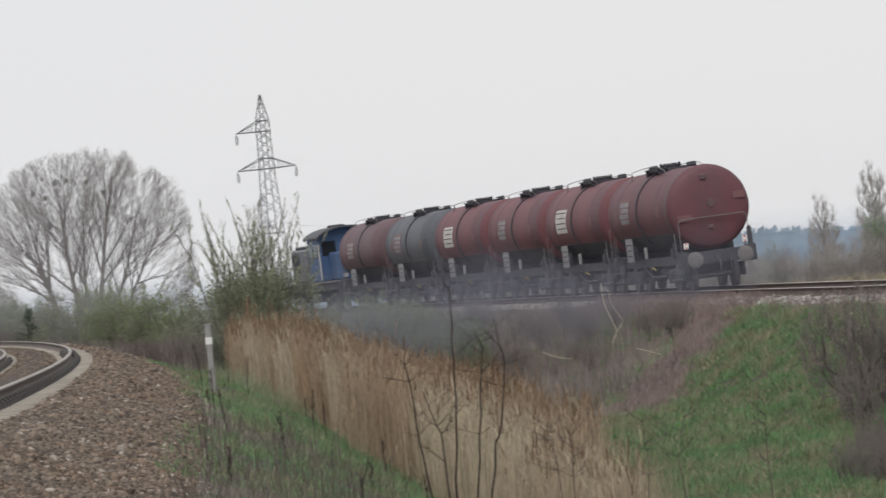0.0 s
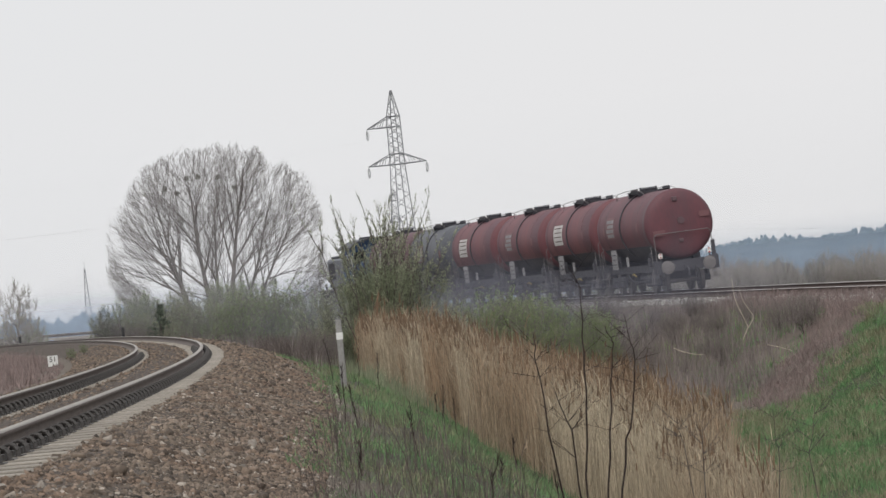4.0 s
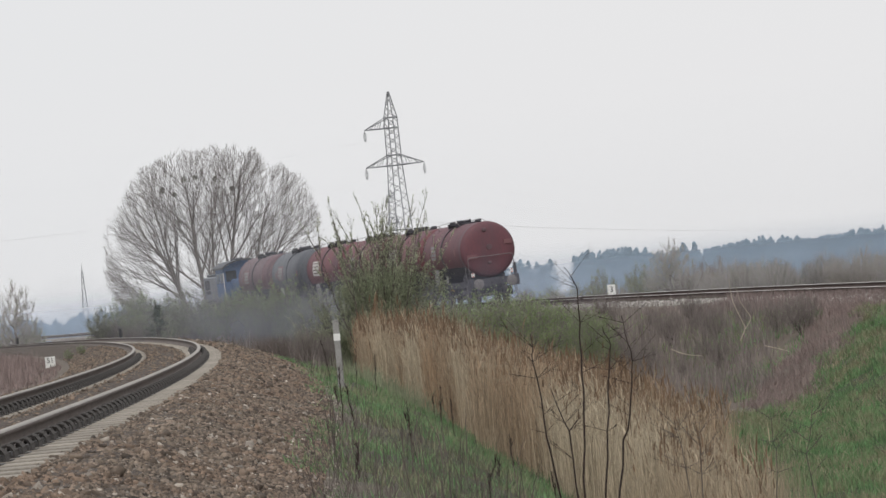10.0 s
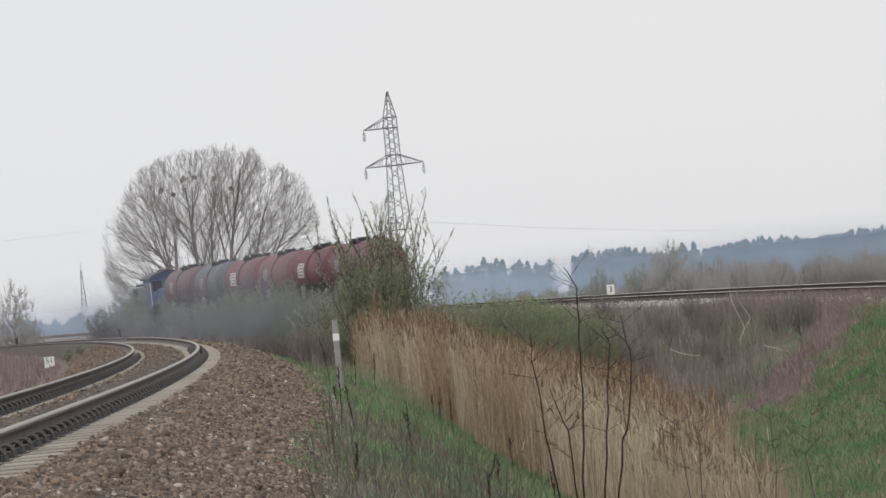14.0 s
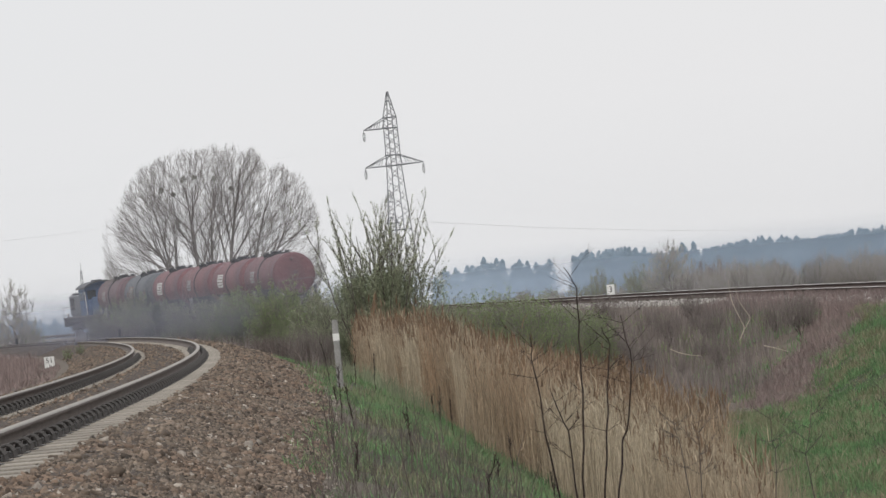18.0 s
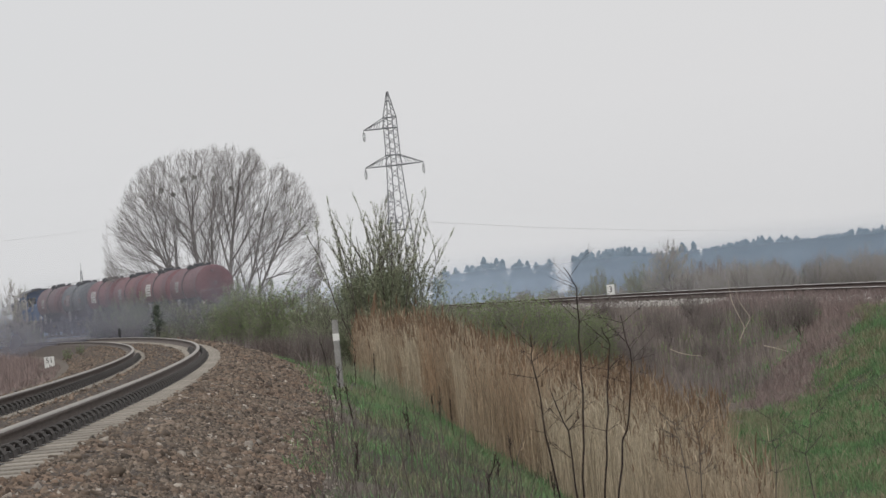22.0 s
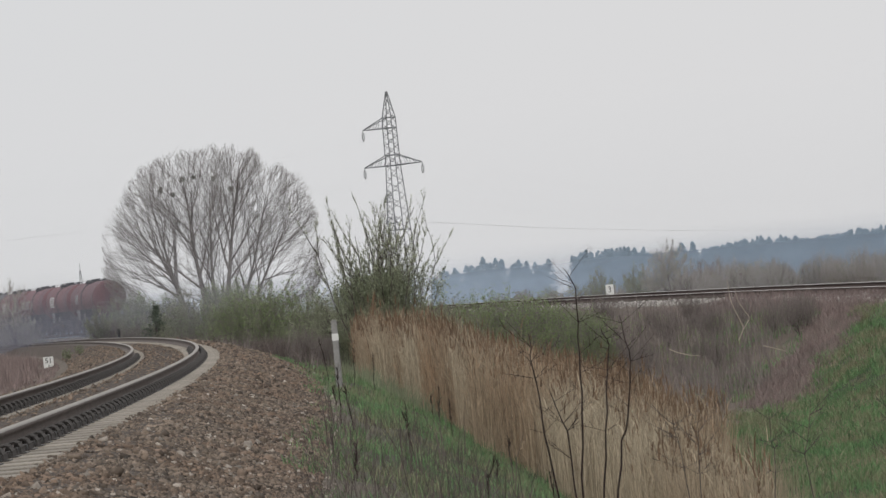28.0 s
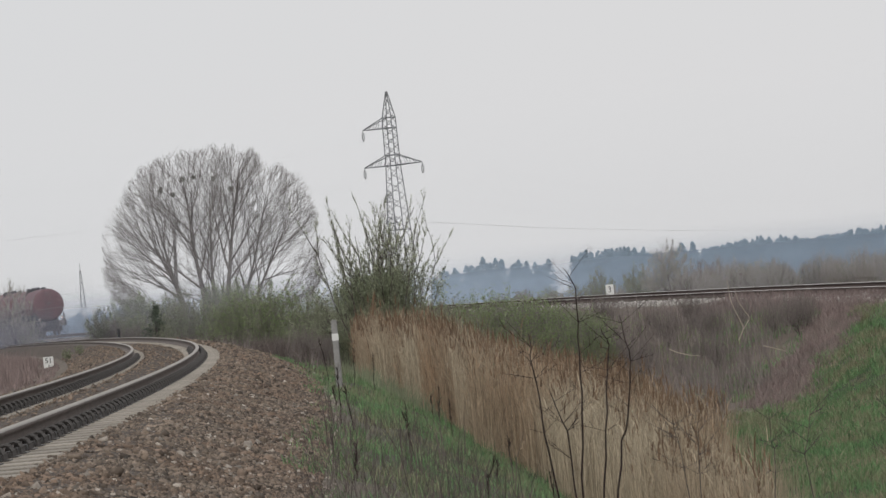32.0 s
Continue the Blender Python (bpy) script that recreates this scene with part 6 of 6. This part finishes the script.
# ---- power line ----
def pylon(x, y, h, turn, label, bar=1.0):
    """Lattice pylon: four tapering legs with bracing, one upper and two lower arms, insulators."""
    t = thing("power_pylon", label, "pylon", "pylons of the power line")
    zs = [0, 3.2, 6.2, 9.0, 11.5, 13.7, 15.6, 17.3, 19.2, 20.45, 21.6, 22.7, 23.7, 24.95, 26.2, h]
    half = lambda z: np.interp(z, [0, 19.2, 24.9, h], [1.55, 0.66, 0.60, 0.06])
    legs = bmesh.new()
    brace = bmesh.new()
    corner = lambda z, k: (half(z) * (-1, 1, 1, -1)[k], half(z) * (-1, -1, 1, 1)[k], z)
    for a, b in zip(zs, zs[1:]):
        for k in range(4):
            rod(legs, corner(a, k), corner(b, k), 0.058 * bar, 5)
            m1, m2 = (a + b) / 2, (k + 1) % 4
            rod(brace, corner(a, k), corner(m1, m2), 0.034 * bar, 4)
            rod(brace, corner(m1, m2), corner(b, k), 0.034 * bar, 4)
        if a in (19.2, 20.45, 24.95, 23.7, 11.5):
            for k in range(4):
                rod(brace, corner(a, k), corner(a, (k + 1) % 4), 0.05, 4)
    tagged(part("leg_frame", legs, M_STEEL, t), kind="stuff")
    tagged(part("bracing", brace, M_STEEL, t), kind="stuff")
    foot = pose(x, y, on_ground(x, y), 0, 0, turn)
    for sgn, z, reach in ((-1, 23.7, 3.6), (-1, 19.2, 3.85), (1, 19.2, 3.85)):
        arm = bmesh.new()
        tip = (sgn * reach, 0, z + 0.05)
        for e in (-1, 1):
            w = half(z)
            rod(arm, (sgn * w, e * w, z), tip, 0.06, 4)
            w2 = half(z + 1.25)
            rod(arm, (sgn * w2, e * w2, z + 1.25), tip, 0.05, 4)
            for f in (0.25, 0.5, 0.75):
                p = Vector((sgn * w, e * w, z)).lerp(tip, f)
                o = Vector((sgn * w2, e * w2, z + 1.25)).lerp(tip, f - 0.12)
                rod(arm, p, o, 0.035, 4)
        for f in (0.2, 0.45, 0.7):
            w = half(z) * (1 - f)
            rod(arm, (sgn * (half(z) + (reach - half(z)) * f), -w, z), (sgn * (half(z) + (reach - half(z)) * f), w, z), 0.035, 4)
        part("crossarm", arm, M_STEEL, t)
        ins = bmesh.new()
        for k in range(9):
            for e in (-1, 1):
                x = tip[0] + e * (0.05 + 0.10 * math.sin(math.pi * (k + 0.5) / 9))
                rod(ins, (x, 0, z - 0.22 - 0.12 * k), (x, 0, z - 0.30 - 0.12 * k), 0.085, 8, 0.04)
        rod(ins, (tip[0], 0, z + 0.05), (tip[0], 0, z - 1.35), 0.03, 5)
        part("insulator", ins, M_GLASS_INS, t, "string of glass insulators")
    t.matrix_basis = foot
    return t


LINE_TURN = -25.0
dirx, diry = math.sin(radians(-LINE_TURN)), math.cos(radians(-LINE_TURN))
PX, PY = -4.74, 438.0
PH = EYE_Z + 26.05 - on_ground(PX, PY)
pylon(PX, PY, PH, LINE_TURN, "grey steel lattice pylon with three crossarms")
pylon(-9.7, 760, PH * 0.93, -70, "hazy grey lattice pylon further off", 0.5)


def wires():
    """Cables from the pylon's arms to the next pylons, out of view, in hanging curves."""
    zb = on_ground(PX, PY)
    for off, z in ((-3.6, 23.7), (-3.85, 19.2), (3.85, 19.2)):
        for way, sag in ((1, 8.5), (-1, 6.5)):
            ax, ay = PX + off * math.cos(radians(LINE_TURN)), PY + off * math.sin(radians(LINE_TURN))
            pts = []
            for k in range(41):
                f = k / 40
                pts.append((ax + way * dirx * 290 * f, ay + way * diry * 290 * f, zb + z - 1.3 - sag * 4 * f * (1 - f)))
            pts = np.array(pts)
            me = tube(pts, np.full(41, 0.0045), M_WIRE, "power_cable", 4)
            tagged(new("power_cable", me), "thin sagging aluminium power cable", "cable", "cables of the power line")


wires()


def far_cable():
    """A second, lower line that runs off towards the horizon."""
    p = np.array([(-6, 345, 9.2), (-2, 385, 9.0), (14, 491, 9.0), (40.7, 636, 9.0), (119, 990, 9.0), (170, 1210, 9.2)])
    k = np.linspace(0, 5, 61)
    q = np.stack([np.interp(k, range(6), p[:, i]) for i in range(3)], 1) + (0, 0, EYE_Z)
    tagged(new("power_cable", tube(q, np.full(61, 0.016), M_WIRE, "power_cable", 4)), "thin power cable running off over the fields", "cable", "cables of the power line")


far_cable()


def far_mast(x, y, h):
    t = thing("radio_mast", "thin grey lattice mast on the horizon", "mast")
    legs, lace = bmesh.new(), bmesh.new()
    w = lambda z: 1.5 * (1 - z / h) + 0.22
    for a, b in zip(np.linspace(0, h, 15), np.linspace(0, h, 15)[1:]):
        for i, j in ((-1, -1), (1, -1), (1, 1), (-1, 1)):
            rod(legs, (i * w(a), j * w(a), a), (i * w(b), j * w(b), b), 0.13, 4)
        rod(lace, (-w(a), -w(a), a), (w(b), -w(b), b), 0.07, 4)
        rod(lace, (w(a), w(a), a), (-w(b), w(b), b), 0.07, 4)
    tagged(part("leg_frame", legs, M_STEEL, t), kind="stuff")
    tagged(part("bracing", lace, M_STEEL, t), kind="stuff")
    part("antenna", rods([((0, 0, h), (0, 0, h + 3))], 0.1, 6), M_STEEL, t)
    t.matrix_basis = pose(x, y, on_ground(x, y))


far_mast(-147.7, 1500, 30.5)


# ---- posts, signs and small things ----
def concrete_post(x, y, h, lean=0.0, label="weathered concrete marker post with a white band"):
    t = thing("marker_post", label, "post", "marker posts by the track")
    bm = boxes((-0.048, 0.048, -0.048, 0.048, -0.3, h), bevel=0.012)
    part("shaft", bm, M_POST, t)
    part("white_band", boxes((-0.051, 0.051, -0.051, 0.051, h - 0.3, h - 0.19)), M_WHITE, t, "white painted band")
    part("cap", boxes((-0.045, 0.045, -0.045, 0.045, h, h + 0.025)), M_POST, t)
    t.matrix_basis = pose(x, y, on_ground(x, y), 0, lean, 0)
    return t


concrete_post(-1.78, 57.3, 1.07)
concrete_post(-7.03, 52.0, 0.76)


def number_sign(x, y, z, w, h, turn, digits, label):
    """A white enamel plate on a short steel leg, with black figures."""
    t = thing("distance_sign", label, "sign", "distance signs by the tracks")
    part("plate", boxes((-w / 2, w / 2, -0.01, 0.01, -h / 2, h / 2), bevel=0.004), M_WHITE, t)
    gz = on_ground(x, y)
    part("leg", boxes((-0.03, 0.03, 0.012, 0.05, gz - z - 0.2, h / 2 - 0.05)), M_POST, t)
    for text, dx, dz, size in digits:
        c = bpy.data.curves.new("figure", "FONT")
        c.body, c.size, c.align_x, c.align_y, c.extrude = text, size, "CENTER", "CENTER", 0.002
        c.materials.append(M_BLACK)
        ob = new("figure", c)
        ob.parent = t
        ob.matrix_basis = pose(dx, -0.013, dz, 90, 0, 0)
    t.matrix_basis = pose(x, y, z, 0, 0, turn)
    return t


number_sign(-14.22, 130.0, EYE_Z - 0.71, 0.36, 0.50, 8, [("51", 0, 0.11, 0.26), ("1", 0.0, -0.12, 0.24)], "white enamel distance sign with black figures")
number_sign(7.49, 168.0, EYE_Z - 0.02, 0.36, 0.46, -8, [("3", 0, 0, 0.38)], "white enamel distance sign with a black 3")


def bar_post(s):
    t = thing("short_post", "short dark post beyond the curved rails", "post")
    part("shaft", boxes((-0.07, 0.07, -0.07, 0.07, -0.4, 0.62), bevel=0.015), M_BLACK, t)
    part("cap", boxes((-0.085, 0.085, -0.085, 0.085, 0.62, 0.66)), M_BLACK, t)
    x, y, z, _ = on_line("near", s, 2.1, -0.25)
    t.matrix_basis = pose(float(x), float(y), float(z))


bar_post(171.5)
bar_post(212)


def plate_post(x, y, z):
    """A low steel stake with a small white plate."""
    t = thing("stake_marker", "small white plate on a low stake beside the curved track", "marker")
    gz = on_ground(x, y)
    part("stake", boxes((-0.02, 0.02, -0.02, 0.02, gz - z - 0.3, 0.1)), M_POST, t)
    part("plate", boxes((-0.1, 0.1, -0.035, -0.022, -0.1, 0.11), bevel=0.004), M_WHITE, t)
    t.matrix_basis = pose(x, y, z, 0, 0, 6)


plate_post(-10.07, 80.0, 1.57)


def dead_branch(points, r, label):
    t = thing("dead_branch", label, "branch", "bleached branches on the bank")
    p = np.array(points, float)
    k = np.linspace(0, len(p) - 1, 4 * len(p))
    p = np.stack([np.interp(k, range(len(p)), p[:, i]) for i in range(3)], 1)
    p[1:-1] = (p[:-2] + 2 * p[1:-1] + p[2:]) / 4
    part("limb", tube(p, np.linspace(r, r * 0.45, len(p)), M_DEADWOOD, "limb", 6), None, t)


dead_branch([(8.99, 115, EYE_Z -1.99), (9.19, 115, EYE_Z -1.62), (9.09, 115, EYE_Z -1.36), (8.93, 115, EYE_Z -0.95), (8.84, 115, EYE_Z -0.63), (8.82, 115, EYE_Z -0.07)], 0.022, "bleached dead stick standing on the bank")
dead_branch([(9.19, 115, EYE_Z -1.64), (9.41, 115, EYE_Z -1.32), (9.24, 115, EYE_Z -1.04), (9.08, 115, EYE_Z -0.74), (9.01, 115, EYE_Z -0.32)], 0.016, "bleached forked dead stick on the bank")
dead_branch([(6.21, 105, EYE_Z -1.87), (6.45, 105, EYE_Z -2.00), (6.77, 105, EYE_Z -2.10), (7.09, 105, EYE_Z -2.15)], 0.02, "bleached branch lying in the brush")
dead_branch([(8.89, 105, EYE_Z -2.03), (9.23, 105, EYE_Z -2.14), (9.58, 105, EYE_Z -2.27)], 0.017, "bleached branch lying on the bank")


def weed(x, y, h, lean, seed):
    """A dead weed stalk with a few stubby side shoots and a seed head."""
    q = np.random.default_rng(seed)
    t = thing("dry_weed", "dark dry weed stalk on the verge", "weed", "dry weeds on the verge")
    p = np.array([(lean * h * f ** 1.4 + q.normal(0, 0.006), q.normal(0, 0.006), h * f - 0.1) for f in np.linspace(0, 1, 8)])
    r = np.linspace(0.006, 0.003, 8)
    part("stalk", tube(p, r, M_BARK_DARK, "stalk", 5), None, t)
    k = q.uniform(3, 7, 34)
    a = np.stack([np.interp(k, range(8), p[:, i]) for i in range(3)], 1)
    d = np.stack([q.normal(0, 0.018, 34), q.normal(0, 0.018, 34), q.uniform(0.02, 0.07, 34)], 1)
    head = part("seed_head", sticks(a, a + d, np.full(34, 0.0035), np.full(34, 0.0015), M_BARK_DARK, "seed_head", 3), None, t)
    tagged(head, kind="stuff")
    t.matrix_basis = pose(x, y, on_ground(x, y))


_q = np.random.default_rng(101)
for _k in range(17):
    _y = 26 + 34 * _q.uniform() ** 1.3
    _c = float(np.interp(_y, NY, NX))
    weed(_c + _q.uniform(2.9, 5.0), _y, _q.uniform(0.3, 0.75) * (0.7 + _y / 120), _q.uniform(-0.2, 0.2), 200 + _k)


motions()
